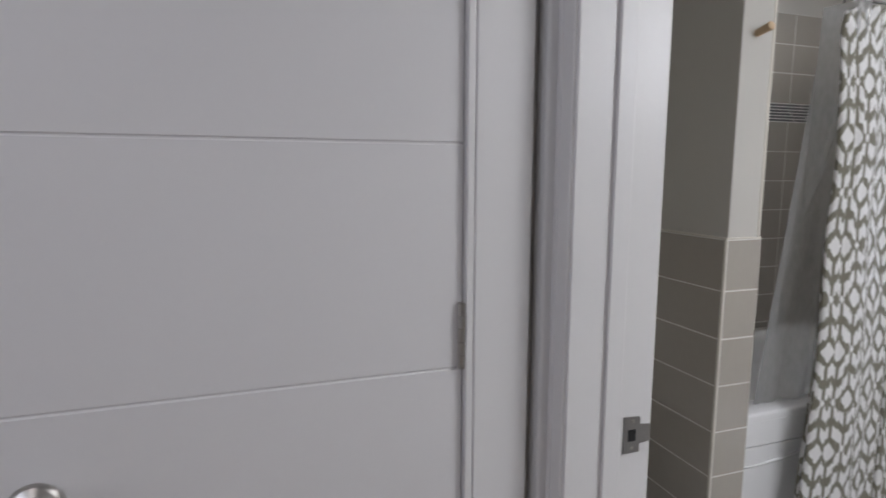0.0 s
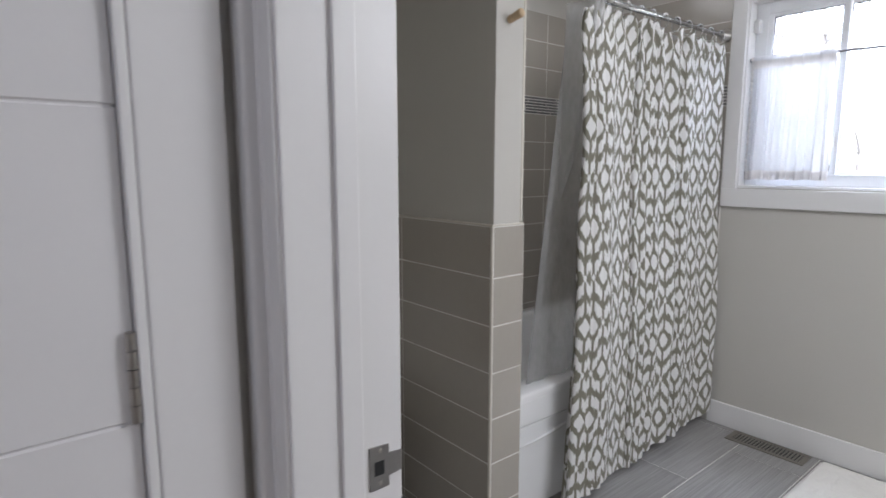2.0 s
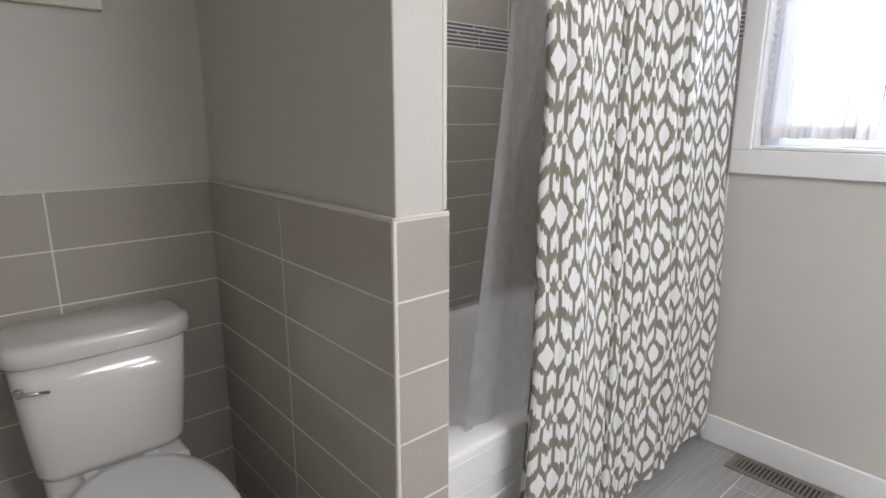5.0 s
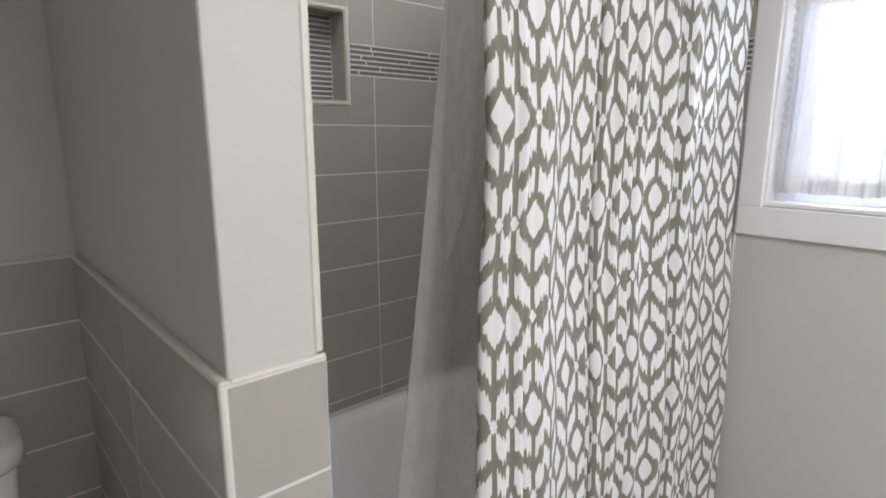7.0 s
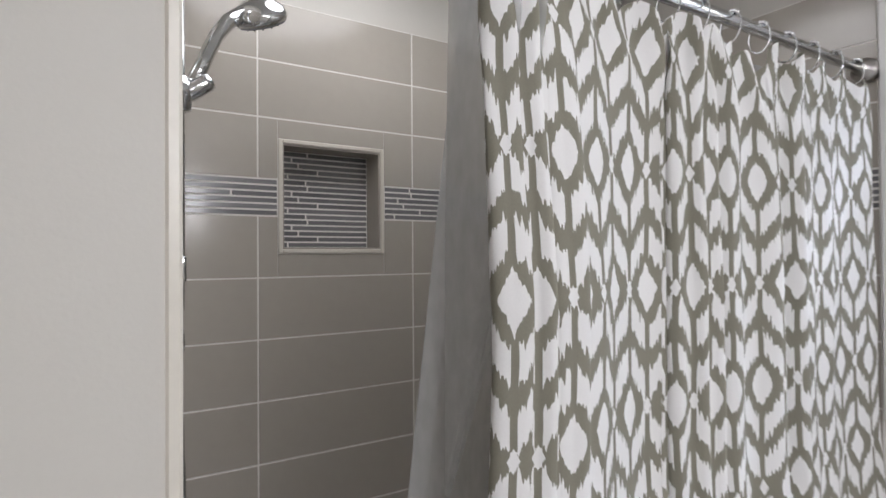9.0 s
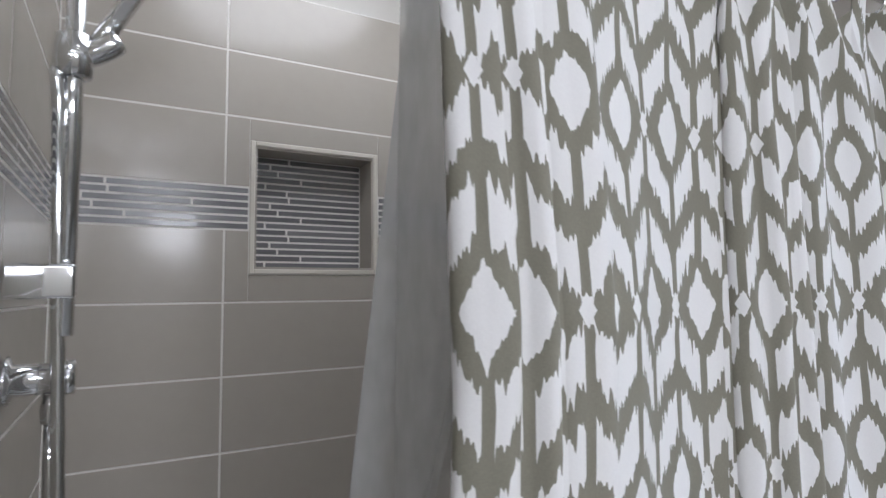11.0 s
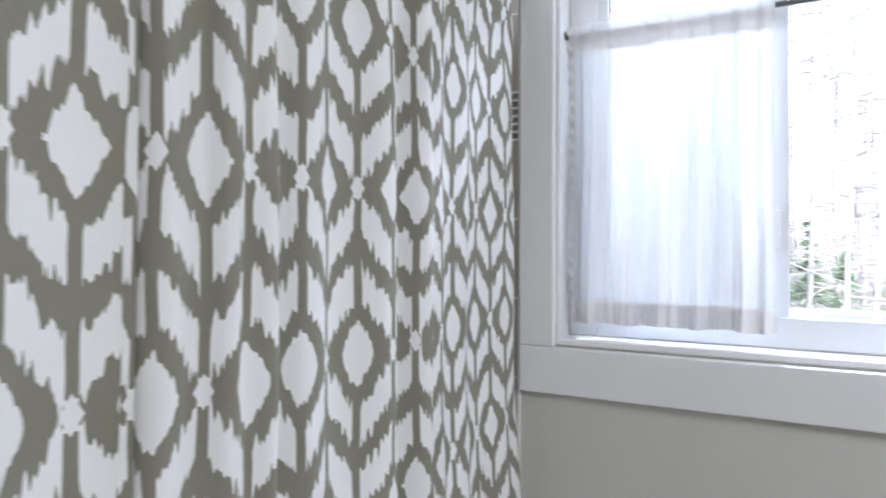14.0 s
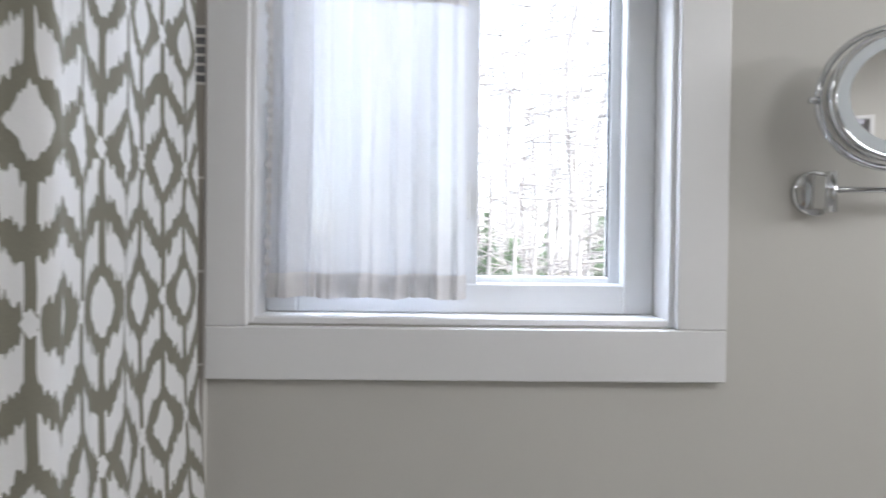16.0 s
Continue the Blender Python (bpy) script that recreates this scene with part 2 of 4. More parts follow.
GLASS, MIRROR = glass_material(), mirror_material()
SPRAY = surface("grey_spray_plastic", (0.30, 0.30, 0.31), 0.3, 0.05, 20, 90, 0.05)
MAT_PILE = surface("white_cotton_pile", (0.82, 0.80, 0.76), 0.95, 0.05, 6, 120, 0.6, 0.004)
FROST = surface("frosted_ring", (0.70, 0.74, 0.76), 0.5, 0.02, 6, 90, 0.03)
ART = surface("pale_print_paper", (0.70, 0.68, 0.62), 0.7, 0.08, 5, 60, 0.05)

# ---- building helpers ----


def mesh_of(name, bm, material, smooth=False):
    me = bpy.data.meshes.new(name)
    bm.to_mesh(me)
    bm.free()
    me.materials.append(material)
    if smooth:
        me.polygons.foreach_set("use_smooth", [True] * len(me.polygons))
    return me


def part(name, bm, material, parent=None, label="", smooth=False):
    """Links a bmesh as one mesh object, under a thing or a part."""
    ob = new(name, mesh_of(name, bm, material, smooth))
    ob.parent = parent
    if label:
        ob["label"] = label
    return ob


def thing(name, x, y, z, label, category, group="", kind="", rz=0):
    ob = new(name)
    ob.empty_display_size = 0.05
    ob.matrix_world = pose(x, y, z, 0, 0, rz)
    return tagged(ob, label, category, group, kind)


def block(x0, x1, y0, y1, z0, z1, bevel=0.0, bm=None, segments=1):
    bm = bm or bmesh.new()
    made = bmesh.ops.create_cube(bm, size=1.0, matrix=Matrix.LocRotScale(((x0 + x1) / 2, (y0 + y1) / 2, (z0 + z1) / 2), None, (x1 - x0, y1 - y0, z1 - z0)))
    if bevel:
        edges = list({e for v in made["verts"] for e in v.link_edges})
        bmesh.ops.bevel(bm, geom=edges, offset=bevel, segments=segments, profile=0.6, affect="EDGES")
    return bm


def rod(a, b, r0, r1=None, sides=16, bm=None):
    """A round bar from a to b."""
    bm = bm or bmesh.new()
    a, b = Vector(a), Vector(b)
    d = b - a
    m = Matrix.Translation((a + b) / 2) @ d.to_track_quat("Z", "Y").to_matrix().to_4x4()
    bmesh.ops.create_cone(bm, cap_ends=True, segments=sides, radius1=r0, radius2=r0 if r1 is None else r1, depth=d.length, matrix=m)
    return bm


def lathe(profile, m, sides=32, bm=None):
    """Turns (radius, height) pairs round the local z axis."""
    bm = bm or bmesh.new()
    rings = []
    for r, h in profile:
        rings.append([bm.verts.new(m @ Vector((r * math.cos(2 * math.pi * k / sides), r * math.sin(2 * math.pi * k / sides), h))) for k in range(sides)])
    for lo, hi in zip(rings, rings[1:]):
        for k in range(sides):
            bm.faces.new((lo[k], lo[(k + 1) % sides], hi[(k + 1) % sides], hi[k]))
    bm.faces.new(list(reversed(rings[0])))
    bm.faces.new(rings[-1])
    return bm


def loft(rings, bm=None, caps=True):
    bm = bm or bmesh.new()
    made = [[bm.verts.new(p) for p in ring] for ring in rings]
    k = len(made[0])
    for lo, hi in zip(made, made[1:]):
        for i in range(k):
            bm.faces.new((lo[i], lo[(i + 1) % k], hi[(i + 1) % k], hi[i]))
    if caps:
        bm.faces.new(list(reversed(made[0])))
        bm.faces.new(made[-1])
    return bm


def tube(points, r, sides=12, bm=None, closed=False):
    """A round tube along points."""
    pts = [Vector(p) for p in points]
    rings, up = [], Vector((0.13, 0.37, 0.92)).normalized()
    for i, p in enumerate(pts):
        if closed:
            d = pts[(i + 1) % len(pts)] - pts[i - 1]
        else:
            d = pts[min(i + 1, len(pts) - 1)] - pts[max(i - 1, 0)]
        d.normalize()
        side = d.cross(up).normalized()
        over = side.cross(d)
        rad = r[i] if isinstance(r, (list, tuple)) else r
        rings.append([p + rad * (math.cos(2 * math.pi * k / sides) * side + math.sin(2 * math.pi * k / sides) * over) for k in range(sides)])
    if closed:
        rings.append(rings[0])
    return loft(rings, bm, caps=not closed)


def wall(name, bm, material=None):
    return tagged(part(name, bm, material or PAINT), kind="structure")


# ---- plan, metres ----
HALL_X, BATH_X = 0.376, 0.510          # the wall between hall and bathroom
DOOR_Y0, DOOR_Y1 = -0.275, 0.488       # the doorway's clear width
P0, P1, P_END = 1.362, 1.484, 1.165    # partition: two faces and its free end
BACK = 2.175                           # back wall, behind its tiles
SHOWER_BACK = 2.117
WIN_X = 3.030                          # window wall
SOUTH, WEST, TOP = -1.45, -1.75, 2.44
W_Y0, W_Y1, W_Z0, W_Z1 = 0.409, 1.146, 1.245, 2.135   # window opening
CLOSET_Y = 0.575

# ---- structure ----
wall("ground", block(-60, 140, -90, 90, -1.6, -1.5), SNOW)
wall("subfloor", block(WEST, WIN_X + 0.15, SOUTH, BACK + 0.12, -0.12, -0.010), GROUT)
wall("ceiling", block(WEST, WIN_X + 0.15, SOUTH - 0.1, BACK + 0.12, TOP, TOP + 0.1), CEILING_PAINT)
bm = block(WIN_X, WIN_X + 0.15, SOUTH, W_Y0, -0.01, TOP)
block(WIN_X, WIN_X + 0.15, W_Y1, BACK + 0.12, -0.01, TOP, bm=bm)
block(WIN_X, WIN_X + 0.15, W_Y0, W_Y1, -0.01, W_Z0, bm=bm)
block(WIN_X, WIN_X + 0.15, W_Y0, W_Y1, W_Z1, TOP, bm=bm)
wall("wall_window", bm)
NX0, NX1, NZ0, NZ1 = 1.866, 2.150, 1.565, 1.843       # shower niche
bm = block(BATH_X, P0, BACK, BACK + 0.12, -0.01, TOP)
block(P0, NX0, SHOWER_BACK + 0.008, BACK + 0.12, -0.01, TOP, bm=bm)
block(NX1, WIN_X, SHOWER_BACK + 0.008, BACK + 0.12, -0.01, TOP, bm=bm)
block(NX0, NX1, SHOWER_BACK + 0.008, BACK + 0.12, -0.01, NZ0, bm=bm)
block(NX0, NX1, SHOWER_BACK + 0.008, BACK + 0.12, NZ1, TOP, bm=bm)
block(NX0, NX1, SHOWER_BACK + 0.090, BACK + 0.12, NZ0, NZ1, bm=bm)
wall("wall_back", bm)
wall("wall_partition", block(P0, P1, P_END, SHOWER_BACK + 0.008, -0.01, TOP, 0.002))
bm = block(HALL_X, BATH_X, DOOR_Y1 + 0.02, BACK, -0.01, TOP)
block(HALL_X, BATH_X, SOUTH, DOOR_Y0 - 0.02, -0.01, TOP, bm=bm)
block(HALL_X, BATH_X, DOOR_Y0 - 0.02, DOOR_Y1 + 0.02, 2.06, TOP, bm=bm)
wall("wall_doorway", bm)
wall("wall_south", block(WEST - 0.1, WIN_X + 0.15, SOUTH - 0.1, SOUTH, -0.01, TOP))
wall("wall_west", block(WEST - 0.1, WEST, SOUTH, CLOSET_Y + 0.12, -0.01, TOP), HALL_PAINT)
CL0, CL1 = -0.450, 0.222
bm = block(WEST, CL0 - 0.02, CLOSET_Y, CLOSET_Y + 0.12, -0.01, TOP)
block(0.3305, HALL_X, CLOSET_Y, CLOSET_Y + 0.12, -0.01, TOP, bm=bm)
block(CL0 - 0.02, CL1 + 0.012, CLOSET_Y, CLOSET_Y + 0.12, 2.05, TOP, bm=bm)
block(CL0 - 0.02, CL1 + 0.012, CLOSET_Y + 0.08, CLOSET_Y + 0.12, -0.01, 2.05, bm=bm)
wall("wall_closet", bm, HALL_PAINT)
wall("baseboard", block(WIN_X - 0.014, WIN_X, SOUTH, W_Y1 + 0.06, 0, 0.122, 0.003), TRIM)

# ---- hall: closet door, trims, doorway ----


def closet_door():
    y0, y1 = 0.560, 0.595
    door = thing("closet_door", CL0, y0, 0, "closed white closet door with horizontal grooves and nickel hinges", "door")
    inv = door.matrix_world.inverted()
    cuts = [0.010, 0.379, 0.722, 1.065, 1.408, 1.751, 2.040]
    for lo, hi in zip(cuts, cuts[1:]):
        bm = block(CL0 + 0.003, CL1 + 0.0004, y0, y1, lo + 0.0011, hi - 0.0011, 0.0018)
        bm.transform(inv)
        part("panel", bm, DOOR_PAINT, door)
    bm = block(CL0 + 0.003, CL1 - 0.004, y0 + 0.0028, y1 - 0.002, 0.012, 2.038)
    bm.transform(inv)
    part("core", bm, DOOR_PAINT, door)
    for z in (0.25, 1.118, 1.83):
        bm = bmesh.new()
        for k in range(5):
            rod((CL1 - 0.0035, y0 - 0.0055, z - 0.051 + k * 0.0206), (CL1 - 0.0035, y0 - 0.0055, z - 0.0314 + k * 0.0206), 0.0062, sides=14, bm=bm)
        block(CL1 - 0.006, CL1 - 0.0015, y0 - 0.004, y0 + 0.012, z - 0.051, z + 0.051, bm=bm)
        bm.transform(inv)
        part("hinge", bm, NICKEL, door, "satin nickel butt hinge", smooth=False)
    m = inv @ pose(-0.350, y0, 0.945, 90)
    bm = lathe([(0.033, 0.0), (0.033, 0.004), (0.028, 0.009), (0.013, 0.012), (0.011, 0.03), (0.016, 0.036), (0.026, 0.044), (0.0285, 0.055), (0.026, 0.064), (0.016, 0.069), (0.004, 0.070)], m)
    part("knob", bm, NICKEL, door, "round satin nickel door knob", smooth=True)


closet_door()
# closet casing: jamb edge, rounded bead and flat board
wall("trim_closet_jamb", block(CL1 + 0.0015, CL1 + 0.0135, 0.5475, CLOSET_Y + 0.02, 0, 2.05, 0.003, segments=3), TRIM)
wall("trim_closet_side", block(CL1 + 0.014, 0.330, 0.546, CLOSET_Y + 0.02, 0, 2.13, 0.004, segments=4), TRIM)
wall("trim_closet_far_side", block(CL0 - 0.11, CL0 - 0.012, 0.556, CLOSET_Y, 0, 2.13, 0.003, segments=2), TRIM)
wall("trim_closet_head", block(CL0 - 0.11, 0.330, 0.554, CLOSET_Y, 2.052, 2.14, 0.003), TRIM)
# doorway to the bathroom
wall("trim_doorway_band", block(0.347, HALL_X, 0.5385, 0.5735, 0, 2.13, 0.008, segments=4), TRIM)
wall("trim_doorway_side", block(0.362, HALL_X, DOOR_Y1 + 0.005, 0.538, 0, 2.13, 0.003, segments=3), TRIM)
wall("trim_doorway_bead", rod((0.3625, 0.5265, 0), (0.3625, 0.5265, 2.13), 0.0035, sides=14), TRIM)
wall("trim_doorway_far_side", block(0.360, HALL_X, DOOR_Y0 - 0.09, DOOR_Y0 - 0.005, 0, 2.13, 0.004, segments=2), TRIM)
wall("trim_doorway_head", block(0.358, HALL_X, DOOR_Y0 - 0.09, 0.5735, 2.052, 2.14, 0.004), TRIM)
wall("door_1", block(HALL_X - 0.009, 0.526, DOOR_Y1, DOOR_Y1 + 0.02, 0, 2.06, 0.003, segments=2), TRIM)
wall("door_2", block(HALL_X + 0.001, 0.526, DOOR_Y0 - 0.02, DOOR_Y0, 0, 2.06, 0.003), TRIM)
wall("door_3", block(HALL_X + 0.001, 0.526, DOOR_Y0, DOOR_Y1, 2.04, 2.06, 0.003), TRIM)
wall("trim_door_stop", block(0.432, 0.463, DOOR_Y1 - 0.0065, DOOR_Y1 - 0.0004, 0, 2.04, 0.003, segments=4), TRIM)


def strike_plate():
    plate = thing("strike_plate", 0.492, DOOR_Y1, 0.948, "worn steel strike plate screwed to the white jamb", "strike plate")
    bm = bmesh.new()
    outline = [(-0.019, -0.032), (0.011, -0.032), (0.011, -0.018), (0.028, -0.016), (0.028, 0.013), (0.011, 0.015), (0.011, 0.028), (-0.019, 0.030)]
    rings = [[Vector((x, y, z)) for x, z in outline] for y in (-0.0025, 0.0)]
    loft(rings, bm)
    bmesh.ops.recalc_face_normals(bm, faces=bm.faces)
    face = part("plate", bm, STEEL, plate)
    part("lip", rod((0.030, 0.001, -0.016), (0.030, 0.001, 0.013), 0.0034, sides=12), STEEL, plate, "curved steel lip")
    # no hole is cut; a thin dark block paints its shade
    part("latch_hole_shade", block(-0.012, 0.003, -0.0032, -0.0026, -0.012, 0.008, 0.0002), DARK, face, "dark block painted as the shaded latch hole")
    for z in (-0.024, 0.022):
        part("screw", lathe([(0.0035, 0), (0.003, 0.001), (0.001, 0.0013)], pose(-0.003, -0.0025, z, 90), 12), NICKEL, face)


strike_plate()

# ---- window ----


def window():
    win = tagged(new("window_1"), kind="structure")
    jamb = [(W_Y0, W_Y0 + 0.012, W_Z0, W_Z1), (W_Y1 - 0.012, W_Y1, W_Z0, W_Z1), (W_Y0 + 0.012, W_Y1 - 0.012, W_Z0, W_Z0 + 0.012), (W_Y0 + 0.012, W_Y1 - 0.012, W_Z1 - 0.012, W_Z1)]
    for k, (y0, y1, z0, z1) in enumerate(jamb):
        part("window_sill" if k == 2 else "jamb_liner", block(WIN_X - 0.004, 3.112, y0, y1, z0, z1, 0.002), TRIM, win)
    c = 0.083
    part("casing", block(WIN_X - 0.018, WIN_X, W_Y1 - 0.003, W_Y1 + 0.066, W_Z0 - 0.003, W_Z1 + 0.003, 0.002), TRIM, win)
    part("casing", block(WIN_X - 0.018, WIN_X, W_Y0 - c, W_Y0 + 0.003, W_Z0 - 0.003, W_Z1 + 0.003, 0.002), TRIM, win)
    part("casing", block(WIN_X - 0.0175, WIN_X, W_Y0 - c, W_Y1 + 0.066, W_Z0 - 0.093, W_Z0 - 0.0035, 0.002), TRIM, win)
    part("casing", block(WIN_X - 0.0175, WIN_X, W_Y0 - c, W_Y1 + 0.066, W_Z1 + 0.0035, W_Z1 + 0.090, 0.002), TRIM, win)
    # vinyl frame
    a0, a1, b0, b1 = W_Y0 + 0.012, W_Y1 - 0.012, W_Z0 + 0.012, W_Z1 - 0.012
    fw = 0.056
    for y0, y1, z0, z1 in ((a0, a0 + fw, b0, b1), (a1 - fw, a1, b0, b1), (a0 + fw, a1 - fw, b0, b0 + fw), (a0 + fw, a1 - fw, b1 - fw, b1)):
        part("window_frame", block(3.095, 3.170, y0, y1, z0, z1, 0.003), VINYL, win)
    # two sliding sashes
    mid = 0.762

    def sash(y0, y1, x, s):
        z0, z1 = b0 + fw - 0.006, b1 - fw + 0.006
        frame_ob = part("sash", block(x, x + 0.028, y0, y0 + s, z0, z1, 0.002), VINYL, win)
        part("rail", block(x, x + 0.028, y1 - s, y1, z0, z1, 0.002), VINYL, frame_ob)
        part("rail", block(x + 0.0005, x + 0.0275, y0 + s, y1 - s, z0, z0 + s * 0.8, 0.002), VINYL, frame_ob)
        part("rail", block(x + 0.0005, x + 0.0275, y0 + s, y1 - s, z1 - s * 0.8, z1, 0.002), VINYL, frame_ob)
        g = block(x + 0.012, x + 0.016, y0 + s - 0.002, y1 - s + 0.002, z0 + s * 0.8 - 0.002, z1 - s * 0.8 + 0.002)
        pane = part("pane", g, GLASS, frame_ob, "clear window glass")
        pane.visible_shadow = False
        t = 0.003
        for q in ((y0 + s, y0 + s + t, z0 + s * 0.8, z1 - s * 0.8), (y1 - s - t, y1 - s, z0 + s * 0.8, z1 - s * 0.8),
                  (y0 + s + t, y1 - s - t, z1 - s * 0.8 - t, z1 - s * 0.8)):
            part("gasket", block(x + 0.006, x + 0.011, *q), GASKET, frame_ob)

    sash(a0 + fw - 0.004, mid + 0.012, 3.128, 0.022)
    sash(mid - 0.014, a1 - fw + 0.004, 3.098, 0.026)
    part("sash_latch", block(3.062, 3.094, W_Y1 - 0.040, W_Y1 - 0.013, 1.985, 2.045, 0.004, segments=2), PLASTIC, win, "white plastic sash guard")
    part("finger_pull", block(3.088, 3.0985, mid + 0.001, mid + 0.010, 1.43, 1.50, 0.002), PLASTIC, win)


window()


def cafe_curtain():
    r = tagged(part("cafe_curtain_rod", rod((3.062, W_Y0 + 0.014, 1.838), (3.062, W_Y1 - 0.014, 1.858), 0.0048, sides=12), ROD_METAL, smooth=True),
               "thin pewter tension rod across the white window frame", "curtain rod")
    for y, s in ((W_Y0 + 0.012, 1), (W_Y1 - 0.012, -1)):
        z = 1.838 if s > 0 else 1.858
        part("end_cap", rod((3.062, y + s * 0.0005, z), (3.062, y + s * 0.024, z), 0.009, 0.006, 14), ROD_METAL, r, "dark rubber end cap")
    rng = random.Random(4)
    bm, n_u, n_v = bmesh.new(), 150, 46
    phases = [(rng.uniform(0, 6.28), a, f) for f, a in ((3.1, 0.0085), (5.3, 0.0075), (9.7, 0.0050))]

    def place(u, v):
        y = 0.771 + 0.350 * u + 0.0015 * math.sin(5 * v + 3 * u)
        top = 1.866 + 0.012 * (u - 0.5)
        z = top + (1.287 - top) * v - 0.002 * math.sin(u * 21) * v
        fold = sum(a * math.sin(f * 6.283 * u * (1 - 0.035 * v) + p + 0.8 * math.sin(f * 6.283 * u + p)) for p, a, f in phases)
        near = math.exp(-((z - 1.853) / 0.018) ** 2)
        x = 3.056 + fold * (0.35 + 0.75 * min(1, v * 2.2)) * (1 - 0.3 * near) - 0.008 * near
        return x, y, z

    grid = [[bm.verts.new(place(i / n_u, j / n_v)) for i in range(n_u + 1)] for j in range(n_v + 1)]
    for j in range(n_v):
        for i in range(n_u):
            bm.faces.new((grid[j][i], grid[j][i + 1], grid[j + 1][i + 1], grid[j + 1][i]))
    cloth = tagged(part("cafe_curtain", bm, VOILE, smooth=True), "gathered white sheer cafe curtain hanging from the thin rod", "curtain")
    for v0, v1, nm in ((0.925, 1.0, "hem"), (0.035, 0.095, "rod_pocket")):
        bm = bmesh.new()
        rows = [[bm.verts.new(Vector(place(i / n_u, v0 + (v1 - v0) * j / 3)) - Vector((0.0015, 0, 0))) for i in range(n_u + 1)] for j in range(4)]
        for j in range(3):
            for i in range(n_u):
                bm.faces.new((rows[j][i], rows[j][i + 1], rows[j + 1][i + 1], rows[j + 1][i]))
        part(nm, bm, HEM, cloth, smooth=True)
    # ruffled side edges
    for u0 in (0.985,):
        bm = bmesh.new()
        rows = []
        for j in range(121):
            v = j / 120
            p = Vector(place(u0, v))
            rows.append([bm.verts.new(p + Vector((-0.002 + 0.003 * math.sin(j * 1.1 + k), 0.010 * k * (1 + 0.22 * math.sin(j * 0.9) + 0.15 * math.sin(j * 2.3)), 0))) for k in range(2)])
        for lo, hi in zip(rows, rows[1:]):
            bm.faces.new((lo[0], lo[1], hi[1], hi[0]))
        part("ruffle", bm, HEM, cloth, smooth=True)


cafe_curtain()

# ---- shower curtain, liner, rod and rings ----
ROD_Y, ROD_Z = 1.240, 1.985


def shower_rod():
    r = tagged(part("shower_curtain_rod", rod((P1 + 0.02, ROD_Y, ROD_Z - 0.012), (WIN_X - 0.02, ROD_Y, ROD_Z), 0.0127, sides=24), CHROME, smooth=True),
               "straight chrome shower rod between the tiled walls", "shower rod")
    for x, s, z in ((P1 + 0.008, 1, ROD_Z - 0.012), (WIN_X - 0.0085, -1, ROD_Z)):
        m = Matrix.Translation((x, ROD_Y, z)) @ Matrix.Rotation(s * math.pi / 2, 4, "Y")
        part("flange", lathe([(0.030, 0), (0.030, 0.012), (0.026, 0.022), (0.018, 0.028), (0.016, 0.05)], m, 28), NICKEL, r, "rounded metal end flange", smooth=True)


shower_rod()
# the folds in plan: where each half repeat of the print hangs along the rod, and how far out
COLUMN_X = [1.868, 1.850, 1.852, 1.872, 1.886, 1.914, 1.938, 1.950, 1.989, 2.036, 2.081, 2.133, 2.179, 2.224, 2.22, 2.224, 2.269, 2.307, 2.34, 2.378, 2.425, 2.473, 2.516, 2.553, 2.589, 2.632, 2.679, 2.726, 2.775, 2.823, 2.872, 2.921, 2.975]
COLUMN_Y = [1.206, 1.190, 1.164, 1.176, 1.158, 1.170, 1.184, 1.166, 1.177, 1.193, 1.215, 1.225, 1.233, 1.24, 1.224, 1.209, 1.211, 1.207, 1.214, 1.207, 1.215, 1.21, 1.19, 1.219, 1.201, 1.201, 1.209, 1.216, 1.214, 1.222, 1.217, 1.208, 1.212]
RINGS = [1.905, 1.965, 2.060, 2.160, 2.255, 2.345, 2.440, 2.540, 2.640, 2.745, 2.850, 2.955]


def cloth_plan(per=6):
    """The cloth seen from above: a line of constant length that bends softly through the columns."""
    n = (len(COLUMN_X) - 1) * per + 1
    step = PITCH_U / 2 / per
    at = np.arange(len(COLUMN_X)) * per
    p = np.stack([np.interp(np.arange(n), at, COLUMN_X), np.interp(np.arange(n), at, COLUMN_Y)], 1)
    p[:, 1] += 0.004 * np.sin(np.arange(n) * 2.9) + 0.003 * np.sin(np.arange(n) * 1.1 + 1)
    bend = np.zeros((n - 2, n))
    for i in range(n - 2):
        bend[i, i:i + 3] = (1, -2, 1)
    stiff = bend.T @ bend / 0.0055 ** 2
    goal = np.stack([COLUMN_X, COLUMN_Y], 1)
    for turn in range(90):
        h, g = np.zeros((n, 2, n, 2)), np.zeros((n, 2))
        for c in (0, 1):
            h[:, c, :, c] += stiff
            g[:, c] += stiff @ p[:, c]
            h[at, c, at, c] += 1 / 0.003 ** 2
            g[at, c] += (p[at, c] - goal[:, c]) / 0.003 ** 2
        d = p[1:] - p[:-1]
        ln = np.linalg.norm(d, axis=1)
        e = d / ln[:, None]
        k = 1 / 0.0009 ** 2
        for i in range(n - 1):
            o = np.outer(e[i], e[i]) * k
            h[i, :, i, :] += o
            h[i + 1, :, i + 1, :] += o
            h[i, :, i + 1, :] -= o
            h[i + 1, :, i, :] -= o
            g[i] -= (ln[i] - step) * k * e[i]
            g[i + 1] += (ln[i] - step) * k * e[i]
        p = p - np.linalg.solve(h.reshape(2 * n, 2 * n) + np.eye(2 * n) * 4e3, g.reshape(-1)).reshape(n, 2)
    return p


